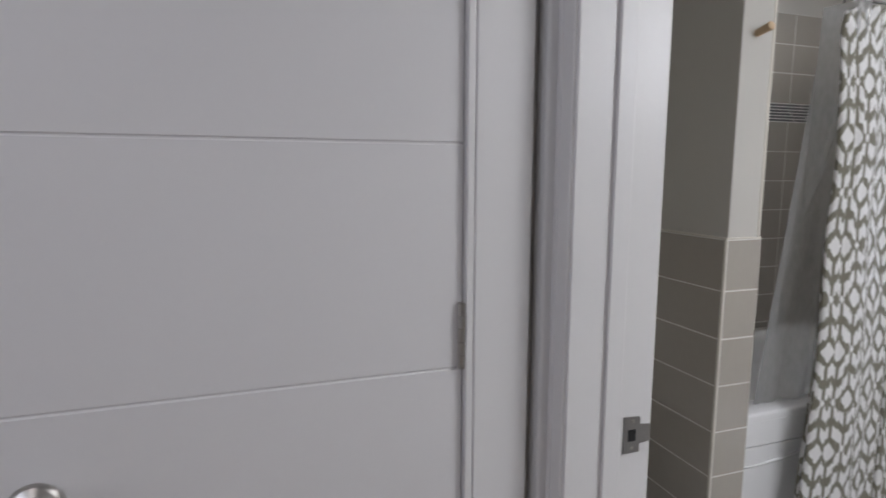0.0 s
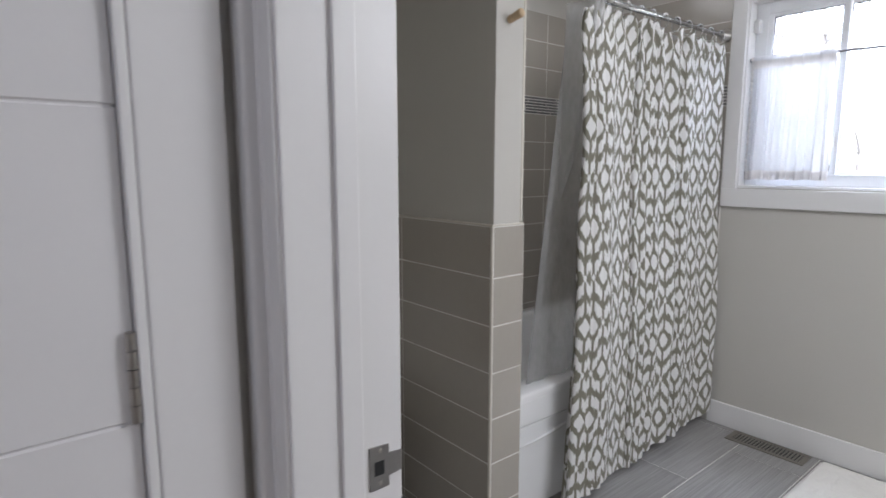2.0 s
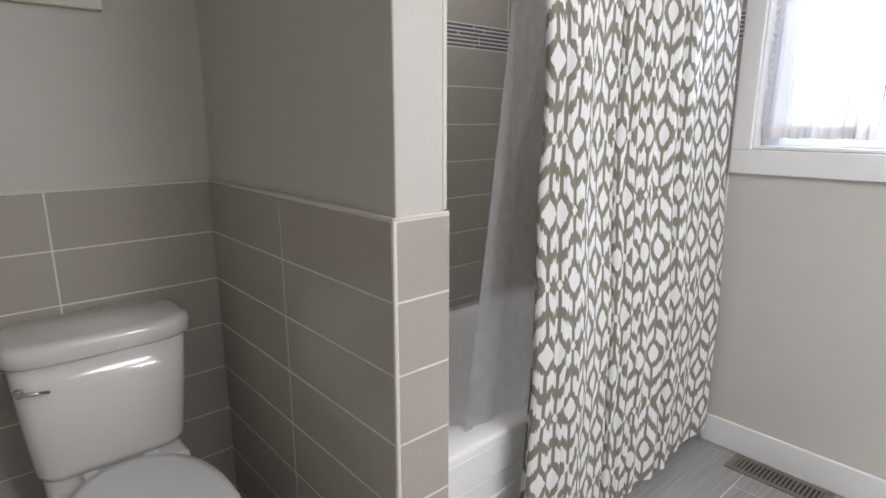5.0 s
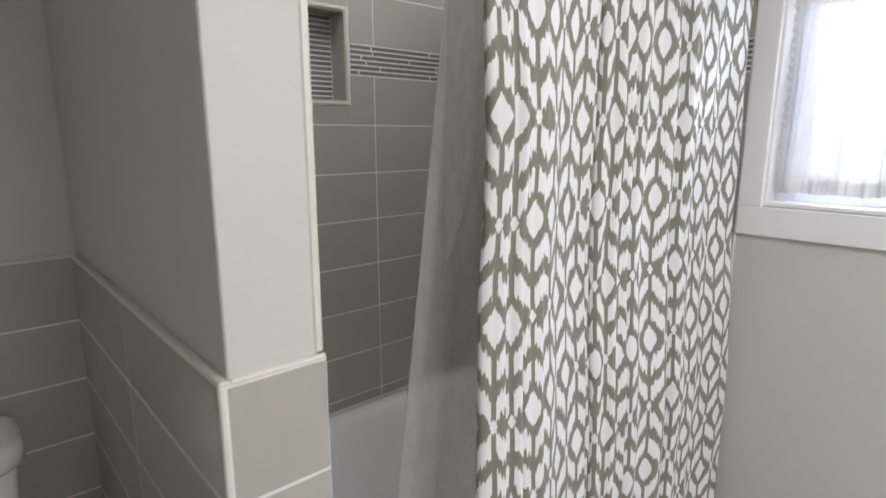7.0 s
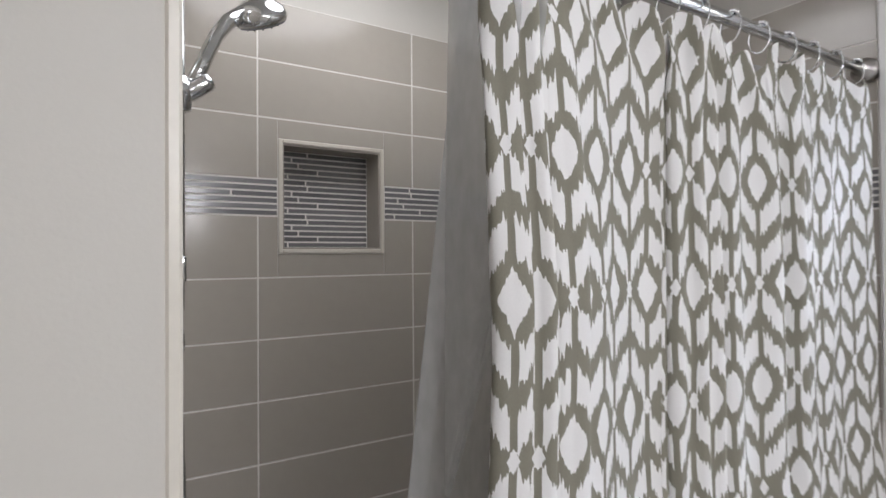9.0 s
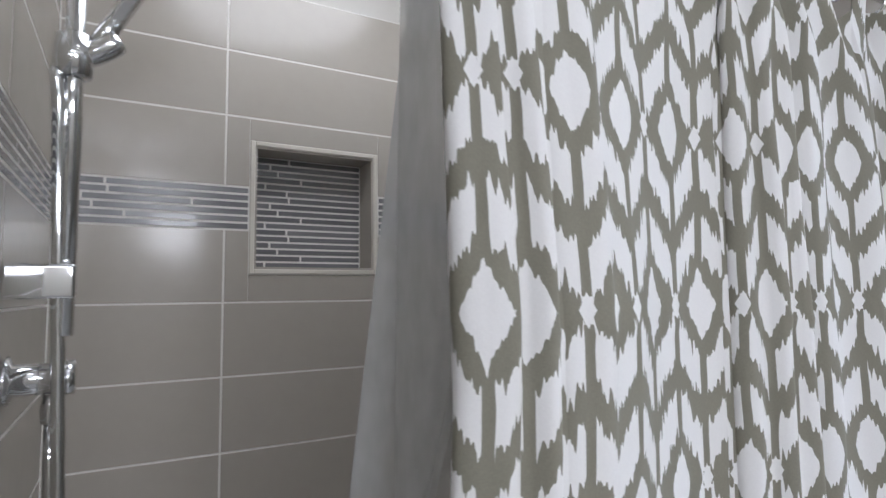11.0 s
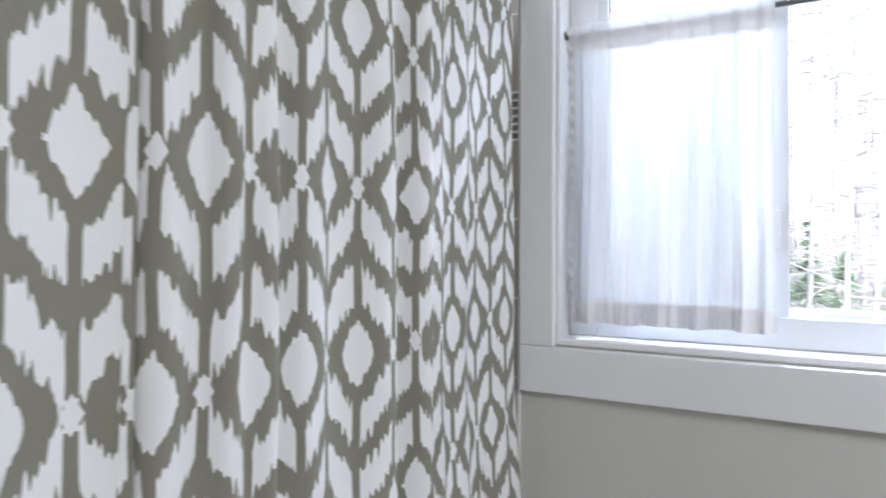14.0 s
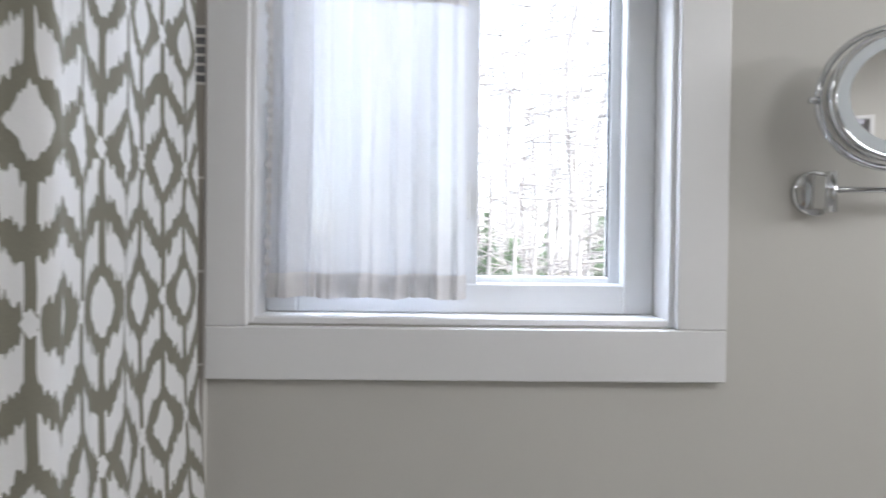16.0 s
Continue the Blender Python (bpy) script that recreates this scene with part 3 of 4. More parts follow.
def shower_curtain():
    plan = cloth_plan()
    bm = bmesh.new()
    layer = bm.loops.layers.uv.new("cloth")
    fine, n_v = 4, 150
    n_u = (len(plan) - 1) * fine
    length = PITCH_U / 2 * (len(COLUMN_X) - 1)
    q = np.arange(n_u + 1) / fine
    # rounded line through the plan's points
    i = np.minimum(q.astype(int), len(plan) - 2)
    s = (q - i)[:, None]
    p0, p1, p2, p3 = (plan[np.clip(i + k, 0, len(plan) - 1)] for k in (-1, 0, 1, 2))
    line = 0.5 * (2 * p1 + (p2 - p0) * s + (2 * p0 - 5 * p1 + 4 * p2 - p3) * s ** 2 + (3 * p1 - p0 - 3 * p2 + p3) * s ** 3)
    wide = np.convolve(np.pad(line[:, 1], 60, "edge"), np.ones(121) / 121, "valid")
    rows = []
    for j in range(n_v + 1):
        v = j / n_v
        row = []
        for i in range(n_u + 1):
            u = length * i / n_u
            x, y0 = line[i]
            gap = min(abs(x - r) for r in RINGS)
            top = ROD_Z - 0.035 - 0.012 * (3.0 - x) / 1.5 - 0.030 * min(1, (gap / 0.05) ** 1.5) - (0.03 if abs(x - 2.46) < 0.05 else 0)
            low = 0.040 + 0.018 * math.sin(u * 7.0) + 0.05 * max(0, (x - 2.6)) / 0.4
            z = top + (low - top) * v
            hang = 0.55 + 0.45 * min(1, v * 5) - 0.25 * max(0, v - 0.7)
            centre = ROD_Y - 0.020 + (wide[i] - ROD_Y + 0.020) * min(1, 0.35 + 2.8 * v)
            out = min(1, max(0, (v - 0.35) / 0.35))
            y = centre + (y0 - wide[i]) * hang - 0.030 * out * out * (3 - 2 * out)
            y += (0.008 * math.sin(4.3 * u + 2.2 * v) + 0.005 * math.sin(11 * u + 1 - 3 * v)) * max(0, v - 0.25)
            crease = 0.0030 * (noise.noise(Vector((u * 16, z * 5, 0.3))) + noise.noise(Vector((u * 45, z * 9, 7.3))) * 0.5)
            crease -= 0.0028 * math.exp(-((z - 1.474) / 0.0035) ** 2) + 0.0022 * math.exp(-((z - 0.86) / 0.0035) ** 2)
            pucker = 0.010 * math.exp(-((z - top) / 0.11) ** 2) * math.sin(60 * u + (z - top) * 25)
            lean = 0.105 * max(0.0, v - 0.26) * (math.exp(-u / 0.12) + 0.4 * math.exp(-u / 0.5))
            x += 0.035 * v * max(0.0, (u - length + 0.12) / 0.12) - lean
            row.append(bm.verts.new((min(x, 3.022), y + crease + pucker, z)))
        rows.append(row)
    for j in range(n_v):
        for i in range(n_u):
            f = bm.faces.new((rows[j][i], rows[j][i + 1], rows[j + 1][i + 1], rows[j + 1][i]))
            for loop, k in zip(f.loops, (i, i + 1, i + 1, i)):
                loop[layer].uv = (length * k / n_u, loop.vert.co.z - 1.492)
    tagged(part("shower_curtain", bm, IKAT, smooth=True), "white cotton shower curtain with olive ikat diamond print, hanging in folds", "shower curtain")


def liner_edge(v):
    """A point of the liner's free edge, from the rod down."""
    z = 1.942 + (0.335 - 1.942) * v
    return 1.636 + 0.1213 * z, ROD_Y + 0.012 + 0.044 + 0.020 * v, z


def shower_liner():
    bm, n_u, n_v = bmesh.new(), 160, 50
    rows = []
    for j in range(n_v + 1):
        v = j / n_v
        row = []
        for i in range(n_u + 1):
            u = i / n_u
            x, y, z = liner_edge(v)
            y += (0.010 + 0.006 * v) * math.sin(u * 62 + 1.2 * math.sin(u * 13)) * min(1, 6 * u)
            z -= 0.008 * (x - 1.87)
            x += (3.0 - x) * u
            row.append(bm.verts.new((x, y, z)))
        rows.append(row)
    for j in range(n_v):
        for i in range(n_u):
            bm.faces.new((rows[j][i], rows[j][i + 1], rows[j + 1][i + 1], rows[j + 1][i]))
    ob = tagged(part("shower_liner", bm, FILM, smooth=True), "translucent frosted vinyl liner hanging inside the bathtub", "shower liner")
    bm = bmesh.new()
    edge = []
    for j in range(n_v + 1):
        v = j / n_v
        p = Vector(liner_edge(v)) - Vector((0, 0.0025, 0))
        edge.append([bm.verts.new(p), bm.verts.new(p + Vector((0.028, -0.001, 0)))])
    for lo, hi in zip(edge, edge[1:]):
        bm.faces.new((lo[0], lo[1], hi[1], hi[0]))
    part("side_hem", bm, FILM, ob, "doubled vinyl edge")
    bm = bmesh.new()
    rows = []
    for j in range(31):
        v = j / 30
        z = 1.945 - 0.72 * v
        left = 1.846 - 0.012 * v
        right = left + 0.004 + 0.088 * (1 - v) ** 0.9
        rows.append([bm.verts.new((left + (right - left) * i / 10, ROD_Y + 0.05 - 0.110 * (1 - v ** 2) * math.sin(0.5 * math.pi * min(1, i / 4)) + 0.004 * math.sin(i * 1.4 + 3 * v), z)) for i in range(11)])
    for lo, hi in zip(rows, rows[1:]):
        for i in range(10):
            bm.faces.new((lo[i], lo[i + 1], hi[i + 1], hi[i]))
    part("wrapped_corner", bm, FILM, ob, "vinyl corner folded round the curtain", smooth=True)


shower_curtain()
shower_liner()


def curtain_rings():
    first = None
    for k, x in enumerate(RINGS):
        z = ROD_Z - 0.012 * (3.0 - x) / 1.5
        if first is None:
            first = tagged(new("curtain_ring"), "beaded chrome shower curtain ring on the rod", "curtain ring", "rings on the shower rod")
            first.matrix_world = pose(x, ROD_Y, z)
            pts = [(0.004 * math.sin(t), 0.020 * math.cos(t), -0.014 + 0.031 * math.sin(t)) for t in (2 * math.pi * q / 24 for q in range(24))]
            part("loop", tube(pts, 0.0017, 8, closed=True), CHROME, first, smooth=True)
            for q in range(5):
                t = math.pi * (0.3 + 0.1 * q)
                m = Matrix.Translation((0.004 * math.sin(t), 0.020 * math.cos(t), -0.014 + 0.031 * math.sin(t)))
                bm = bmesh.new()
                bmesh.ops.create_uvsphere(bm, u_segments=10, v_segments=6, radius=0.0042, matrix=m)
                part("bead", bm, CHROME, first, "small round bead", smooth=True)
        else:
            copy_thing(first, pose(x, ROD_Y, z, 0, 0, (k * 37) % 30 - 15))


curtain_rings()

# ---- bathtub ----


def bathtub():
    x0, x1, y0, y1, h = P1 + 0.010, WIN_X - 0.010, 1.245, SHOWER_BACK - 0.002, 0.500
    tub = thing("bathtub", x0, y0, 0, "white acrylic alcove bathtub with a ribbed front apron", "bathtub")
    inv = tub.matrix_world.inverted()

    def oval(cx, cy, rx, ry, z, n=48, power=3.2):
        out = []
        for k in range(n):
            t = 2 * math.pi * k / n
            c, s = math.cos(t), math.sin(t)
            out.append(Vector((cx + rx * math.copysign(abs(c) ** (2 / power), c), cy + ry * math.copysign(abs(s) ** (2 / power), s), z)))
        return out

    cx, cy = (x0 + x1) / 2, (y0 + y1) / 2 + 0.01
    rx, ry = (x1 - x0) / 2, (y1 - y0) / 2
    outer = [Vector((x0 + rx + rx * max(-1, min(1, 1.42 * math.cos(2 * math.pi * k / 48))), y0 + ry + ry * max(-1, min(1, 1.42 * math.sin(2 * math.pi * k / 48))), 0)) for k in range(48)]

    def rim(z, inset):
        return [Vector((min(max(p.x, x0 + inset), x1 - inset), min(max(p.y, y0 + inset), y1 - inset), z)) for p in outer]

    rings = [rim(h - 0.05, 0.006), rim(h - 0.012, 0.0), rim(h - 0.003, 0.004), rim(h, 0.012),
             oval(cx, cy, rx - 0.075, ry - 0.072, h, power=5), oval(cx, cy, rx - 0.092, ry - 0.084, h - 0.012, power=5), oval(cx, cy, rx - 0.105, ry - 0.11, h - 0.05, power=4),
             oval(cx, cy, rx - 0.16, ry - 0.15, 0.20, power=3.4), oval(cx, cy, rx - 0.22, ry - 0.20, 0.115, power=3), oval(cx, cy, rx - 0.36, ry - 0.30, 0.10, power=2.6)]
    bm = loft(rings, caps=False)
    bm.faces.new([v for v in bm.verts][-48:])
    bmesh.ops.recalc_face_normals(bm, faces=bm.faces)
    bm.transform(inv)
    part("basin", bm, ACRYLIC, tub, smooth=True)
    # apron panels with recessed grooves
    for z0, z1, d in ((0.372, h - 0.030, 0.002), (0.012, 0.364, 0.011)):
        bm = block(x0 + 0.002, x1 - 0.002, y0 + d, y0 + 0.05, z0, z1, 0.006, segments=3)
        bm.transform(inv)
        part("apron_panel", bm, ACRYLIC, tub)
    bm = block(x0 + 0.004, x1 - 0.004, y0 + 0.024, y0 + 0.055, 0.0, h - 0.03)
    bm.transform(inv)
    part("apron", bm, ACRYLIC, tub)
    # raised swoosh on the apron
    pts = [(x0 + 0.10 + 0.09 * k, y0 + 0.008, 0.290 + 0.0022 * k * k) for k in range(8)]
    bm = tube(pts, [0.003 + 0.004 * math.sin(math.pi * k / 7) for k in range(8)], 10)
    bm.transform(inv)
    part("swoosh", bm, ACRYLIC, tub, smooth=True)


bathtub()

# ---- toilet ----


def toilet():
    t = thing("toilet", 0.962, 1.83, 0, "white two-piece porcelain toilet with its lid closed, against tiled wall", "toilet")

    def ring(rx, ry, cy, z, power=2.4, n=40, front=None):
        out = []
        for k in range(n):
            a = 2 * math.pi * k / n
            c, s = math.cos(a), math.sin(a)
            yy = ry * math.copysign(abs(s) ** (2 / power), s)
            if front and s < 0:
                yy *= front
            out.append(Vector((rx * math.copysign(abs(c) ** (2 / power), c), cy + yy, z)))
        return out

    tank = loft([ring(0.175, 0.085, 0.215, 0.405, 5), ring(0.190, 0.092, 0.212, 0.43, 5), ring(0.203, 0.105, 0.205, 0.60, 5), ring(0.212, 0.112, 0.200, 0.757, 5)])
    tank_ob = part("tank", tank, PORCELAIN, t, smooth=True)
    lid = loft([ring(0.220, 0.122, 0.203, 0.750, 4.2), ring(0.229, 0.131, 0.203, 0.760, 4.2), ring(0.231, 0.134, 0.203, 0.790, 4.2), ring(0.226, 0.130, 0.203, 0.804, 4.2), ring(0.205, 0.112, 0.203, 0.811, 4.2)])
    part("tank_lid", lid, PORCELAIN, t, "domed porcelain tank lid", smooth=True)
    bowl = loft([ring(0.115, 0.22, -0.10, 0.0, 3.0), ring(0.105, 0.20, -0.09, 0.05, 3.0), ring(0.110, 0.20, -0.11, 0.15, 2.6), ring(0.150, 0.25, -0.16, 0.28, 2.4),
                 ring(0.182, 0.300, -0.19, 0.36, 2.3), ring(0.188, 0.315, -0.195, 0.385, 2.3), ring(0.184, 0.310, -0.195, 0.396, 2.3)])
    part("bowl", bowl, PORCELAIN, t, smooth=True)
    part("deck", block(-0.175, 0.175, 0.06, 0.30, 0.30, 0.404, 0.02, segments=4), PORCELAIN, t, smooth=True)
    part("seat", loft([ring(0.190, 0.29, -0.215, 0.397, 2.3), ring(0.194, 0.295, -0.215, 0.405, 2.3), ring(0.190, 0.29, -0.215, 0.414, 2.3)]), PLASTIC, t, "white plastic seat ring", smooth=True)
    seat_lid = part("seat_lid", loft([ring(0.188, 0.288, -0.213, 0.4155, 2.3), ring(0.193, 0.294, -0.213, 0.422, 2.3), ring(0.190, 0.290, -0.213, 0.431, 2.3), ring(0.165, 0.26, -0.213, 0.438, 2.3)]), PLASTIC, t, "closed white seat lid", smooth=True)
    for x in (-0.075, 0.075):
        part("seat_hinge", block(x - 0.018, x + 0.018, 0.055, 0.095, 0.404, 0.428, 0.006, segments=3), PLASTIC, seat_lid)
    lever = rod((-0.195, 0.088, 0.70), (-0.195, 0.070, 0.70), 0.012, 0.010)
    rod((-0.20, 0.070, 0.70), (-0.135, 0.066, 0.692), 0.006, 0.005, bm=lever)
    part("flush_lever", lever, CHROME, tank_ob, "chrome flush lever", smooth=True)


toilet()

# ---- picture above the toilet ----
pic = thing("picture_frame", 0.925, BACK, 1.645, "cream wooden picture frame hanging above the toilet", "picture")
for q in ((-0.18, 0.18, 0, 0.028), (-0.18, 0.18, 0.432, 0.46)):
    part("rail", block(q[0], q[1], -0.024, 0, q[2], q[3], 0.003), CREAM_WOOD, pic)
for q in ((-0.18, -0.152), (0.152, 0.18)):
    part("stile", block(q[0], q[1], -0.0235, 0, 0.0285, 0.4315, 0.003), CREAM_WOOD, pic)
part("print", block(-0.152, 0.152, -0.010, -0.004, 0.028, 0.432), ART, pic, "pale plain print")

# ---- wooden peg on the partition's end ----
peg = thing("wall_peg", 1.418, P_END, 1.796, "round pale wood peg on the white wall end", "peg")
m = Matrix.Rotation(radians(90), 4, "X")
part("dowel", lathe([(0.010, -0.001), (0.0115, 0.006), (0.0125, 0.036), (0.0135, 0.052), (0.0125, 0.055)], Matrix.Rotation(radians(-13), 4, "X") @ m, 24), WOOD, peg, smooth=True)

# ---- hand shower on its slide bar ----


def hand_shower():
    x, y = P1 + 0.072, 1.660
    s = thing("hand_shower", P1 + 0.010, y, 1.40, "chrome hand shower on a slide bar with a hanging hose", "shower")
    inv = s.matrix_world.inverted()

    def put(name, bm, mat=CHROME, label="", under=None):
        bm.transform(inv)
        return part(name, bm, mat, under or s, label, smooth=True)

    put("slide_bar", rod((x, y, 1.46), (x, y, 2.10), 0.0115, sides=20))
    put("lower_bracket", block(P1 + 0.010, x + 0.012, y - 0.016, y + 0.016, 1.505, 1.548, 0.005, segments=3))
    put("upper_bracket", block(P1 + 0.010, x + 0.012, y - 0.016, y + 0.016, 2.055, 2.098, 0.005, segments=3))
    put("holder", lathe([(0.014, -0.032), (0.021, -0.028), (0.023, 0.0), (0.021, 0.024), (0.014, 0.028)], pose(x, y, 1.815), 24), CHROME, "chrome sliding holder")
    put("cradle", lathe([(0.012, 0), (0.015, 0.01), (0.016, 0.04), (0.014, 0.05)], look((x + 0.010, y, 1.812), (x - 0.2, y + 0.03, 1.66)), 20))
    handle = [(x + 0.022, y + 0.003, 1.830), (x + 0.045, y + 0.020, 1.882), (x + 0.066, y + 0.038, 1.932), (x + 0.090, y + 0.052, 1.970), (x + 0.118, y + 0.062, 1.992)]
    put("handle", tube(handle, [0.012, 0.0125, 0.013, 0.014, 0.017], 18))
    head_m = Matrix.Translation((x + 0.152, y + 0.068, 2.000)) @ Matrix.Rotation(radians(30), 4, "X") @ Matrix.Rotation(radians(-24), 4, "Y")
    head = put("spray_head", lathe([(0.010, 0.030), (0.030, 0.026), (0.046, 0.012), (0.050, 0.0), (0.048, -0.010)], head_m, 32), CHROME, "round chrome spray head")
    put("spray_face", lathe([(0.044, -0.0105), (0.044, -0.014), (0.02, -0.0155)], head_m, 32), SPRAY, "grey perforated spray face", head)
    for ring, count in ((0.036, 14), (0.024, 9), (0.011, 5)):
        for q in range(count):
            t = 2 * math.pi * q / count
            put("nozzle", lathe([(0.0022, -0.0145), (0.0016, -0.0175)], head_m @ Matrix.Translation((ring * math.cos(t), ring * math.sin(t), 0)), 6), DARK, "", head)
    outlet = put("water_outlet", lathe([(0.030, 0), (0.030, 0.006), (0.020, 0.010), (0.019, 0.060), (0.022, 0.062), (0.022, 0.075)], Matrix.Translation((P1 + 0.010, y + 0.035, 1.405)) @ Matrix.Rotation(math.pi / 2, 4, "Y"), 24), CHROME, "chrome wall outlet elbow")
    put("hose_nut", lathe([(0.009, -0.036), (0.011, -0.03), (0.011, -0.012), (0.009, 0.0)], pose(x - 0.012, y + 0.035, 1.385), 18), CHROME, "knurled hose nut", outlet)
    pts = []
    for k in range(61):
        q = k / 60
        pts.append((x - 0.012 + 0.03 * math.sin(math.pi * q) - 0.006 * q, y + 0.035 - 0.045 * q, 1.352 - 0.62 * math.sin(math.pi * min(q * 1.06, 1)) ** 0.8 + 0.44 * q * q))
    put("hose", tube(pts, [0.0075 + 0.0007 * (k % 2) for k in range(61)], 10), CHROME, "ribbed chrome hose")


hand_shower()

# ---- extending mirror by the window ----


def makeup_mirror():
    s = thing("extending_mirror", WIN_X, 0.170, 1.480, "round chrome extending makeup mirror mounted beside the window", "mirror")
    flat = Matrix.Rotation(-math.pi / 2, 4, "Y")
    part("wall_plate", lathe([(0.040, 0), (0.040, 0.006), (0.036, 0.011), (0.010, 0.013)], flat, 32), CHROME, s, smooth=True)
    part("hinge_post", rod((-0.030, -0.010, -0.034), (-0.030, -0.010, 0.034), 0.010, sides=18), CHROME, s, smooth=True)
    part("hinge_block", block(-0.032, -0.010, -0.004, 0.022, -0.030, 0.030, 0.003, segments=2), CHROME, s)
    part("arm", rod((-0.030, -0.012, 0.004), (-0.060, -0.235, 0.004), 0.005, sides=14), CHROME, s, smooth=True)
    part("arm", rod((-0.090, -0.071, 0.016), (-0.060, -0.235, 0.016), 0.005, sides=14), CHROME, s, smooth=True)
    part("stem", lathe([(0.010, 0.0), (0.011, 0.012), (0.0075, 0.022), (0.007, 0.055)], pose(-0.098, -0.068, 0.006), 18), CHROME, s, smooth=True)
    c = Vector((-0.098, -0.068, 0.144))
    turn = Matrix.Rotation(radians(-14), 4, "Z") @ flat
    m = Matrix.Translation(c) @ turn
    part("yoke", tube([m @ Vector((0.112 * math.cos(t), 0.112 * math.sin(t), -0.006)) for t in (2 * math.pi * q / 48 for q in range(48))], 0.0055, 10, closed=True), CHROME, s, smooth=True)
    shell = part("shell", lathe([(0.098, -0.016), (0.103, -0.010), (0.104, 0.012), (0.102, 0.018), (0.096, 0.0185), (0.094, 0.0165)], m, 56), CHROME, s, smooth=True)
    part("light_ring", lathe([(0.0935, 0.0150), (0.0935, 0.0172), (0.076, 0.0172), (0.076, 0.0150)], m, 56), FROST, shell, "frosted ring round the glass")
    part("mirror_glass", lathe([(0.0755, 0.0150), (0.0755, 0.0168), (0.001, 0.0168)], m, 56), MIRROR, shell, "round mirror glass")
    for a in (0.5 * math.pi, 1.5 * math.pi):
        p = m @ Vector((0.0, 0.112 * math.sin(a), -0.002))
        p2 = m @ Vector((0.0, 0.126 * math.sin(a), -0.002))
        part("pivot_knob", rod(p, p2, 0.006, sides=14), CHROME, s, smooth=True)


makeup_mirror()

# ---- floor register and bath mat ----


def register():
    s = thing("floor_register", 2.945, 0.875, 0, "taupe metal floor register with slotted louvres", "floor vent")
    L, W = 0.175, 0.062
    for y0, y1, x0, x1 in ((-L, L, -W, -W + 0.022), (-L, L, W - 0.022, W), (-L, -L + 0.026, -W + 0.022, W - 0.022), (L - 0.026, L, -W + 0.022, W - 0.022)):
        part("frame", block(x0, x1, y0, y1, 0.0, 0.005, 0.0015), BRONZE, s)
    # flat dark sheet on the floor gives the depth's shade between slats
    part("duct_shade", block(-W + 0.02, W - 0.02, -L + 0.02, L - 0.02, 0.0002, 0.0012), DARK, s, "dark sheet painted as shade below the louvres")
    for k in range(19):
        y = -L + 0.034 + k * (2 * L - 0.068) / 18
        part("slat", block(-W + 0.021, W - 0.021, y - 0.0042, y + 0.0042, 0.0014, 0.0048, 0.0008), BRONZE, s)
    part("lever", block(-W + 0.028, -W + 0.034, L - 0.06, L - 0.05, 0.005, 0.010, 0.001), BRONZE, s)


register()


def bath_mat():
    rng = random.Random(8)
    s = thing("bath_mat", 2.59, 0.33, 0, "fluffy white cotton bath mat on the grey floor", "bath mat")
    bm = bmesh.new()
    nx, ny, X, Y = 90, 70, 0.40, 0.335
    grid = []
    for i in range(nx + 1):
        row = []
        for j in range(ny + 1):
            a, b = 2 * i / nx - 1, 2 * j / ny - 1
            edge = min(1.0, (1 - max(abs(a), abs(b) * 1.0)) * 9)
            r = max(0.0, math.hypot(max(0, abs(a) - 0.86), max(0, abs(b) - 0.84)) - 0.10)
            sx = 1 - 0.5 * r
            ring = 0.004 * math.exp(-((max(abs(a) - 0.72, abs(b) - 0.66)) / 0.04) ** 2)
            z = 0.004 + 0.022 * edge ** 0.5 + 0.006 * noise.noise(Vector((a * 22, b * 20, 0))) * edge - ring
            z += rng.uniform(-0.003, 0.003) * edge
            row.append(bm.verts.new((X * a * sx + rng.uniform(-.002, .002), Y * b * sx + rng.uniform(-.002, .002), z)))
        grid.append(row)
    for i in range(nx):
        for j in range(ny):
            bm.faces.new((grid[i][j], grid[i + 1][j], grid[i + 1][j + 1], grid[i][j + 1]))
    part("tufted_top", bm, MAT_PILE, s, smooth=True)
    part("backing", block(-X + 0.006, X - 0.006, -Y + 0.006, Y - 0.006, 0.0, 0.003), MAT_PILE, s)


bath_mat()

# ---- lamps out of sight ----
# rims added at the overhead lamps and fills; none is in view
for nm, x, y, r in (("bath", 1.52, -0.60, 0.365), ("hall", -1.05, -0.95, 0.185), ("bath", 2.00, 1.62, 0.315), ("bath", 1.90, 0.70, 0.215)):
    body = thing("ceiling_light", x, y, TOP, "added round ceiling light rim, out of sight", "ceiling light")
    part("rim", lathe([(r, 0.0), (r, -0.008), (r - 0.012, -0.010), (r - 0.014, -0.006), (0.02, -0.005)], Matrix.Identity(4), 40), NICKEL, body, smooth=True)

bar = thing("vanity_light", 2.15, SOUTH, 1.98, "horizontal nickel vanity light bar above the mirror side wall", "wall light")
part("backplate", block(-0.43, 0.43, 0, 0.03, -0.18, 0.18, 0.004, segments=2), NICKEL, bar)
part("diffuser", block(-0.41, 0.41, 0.03, 0.09, -0.16, 0.16, 0.012, segments=3), PLASTIC, bar, "white diffuser")

# ---- trees outside ----


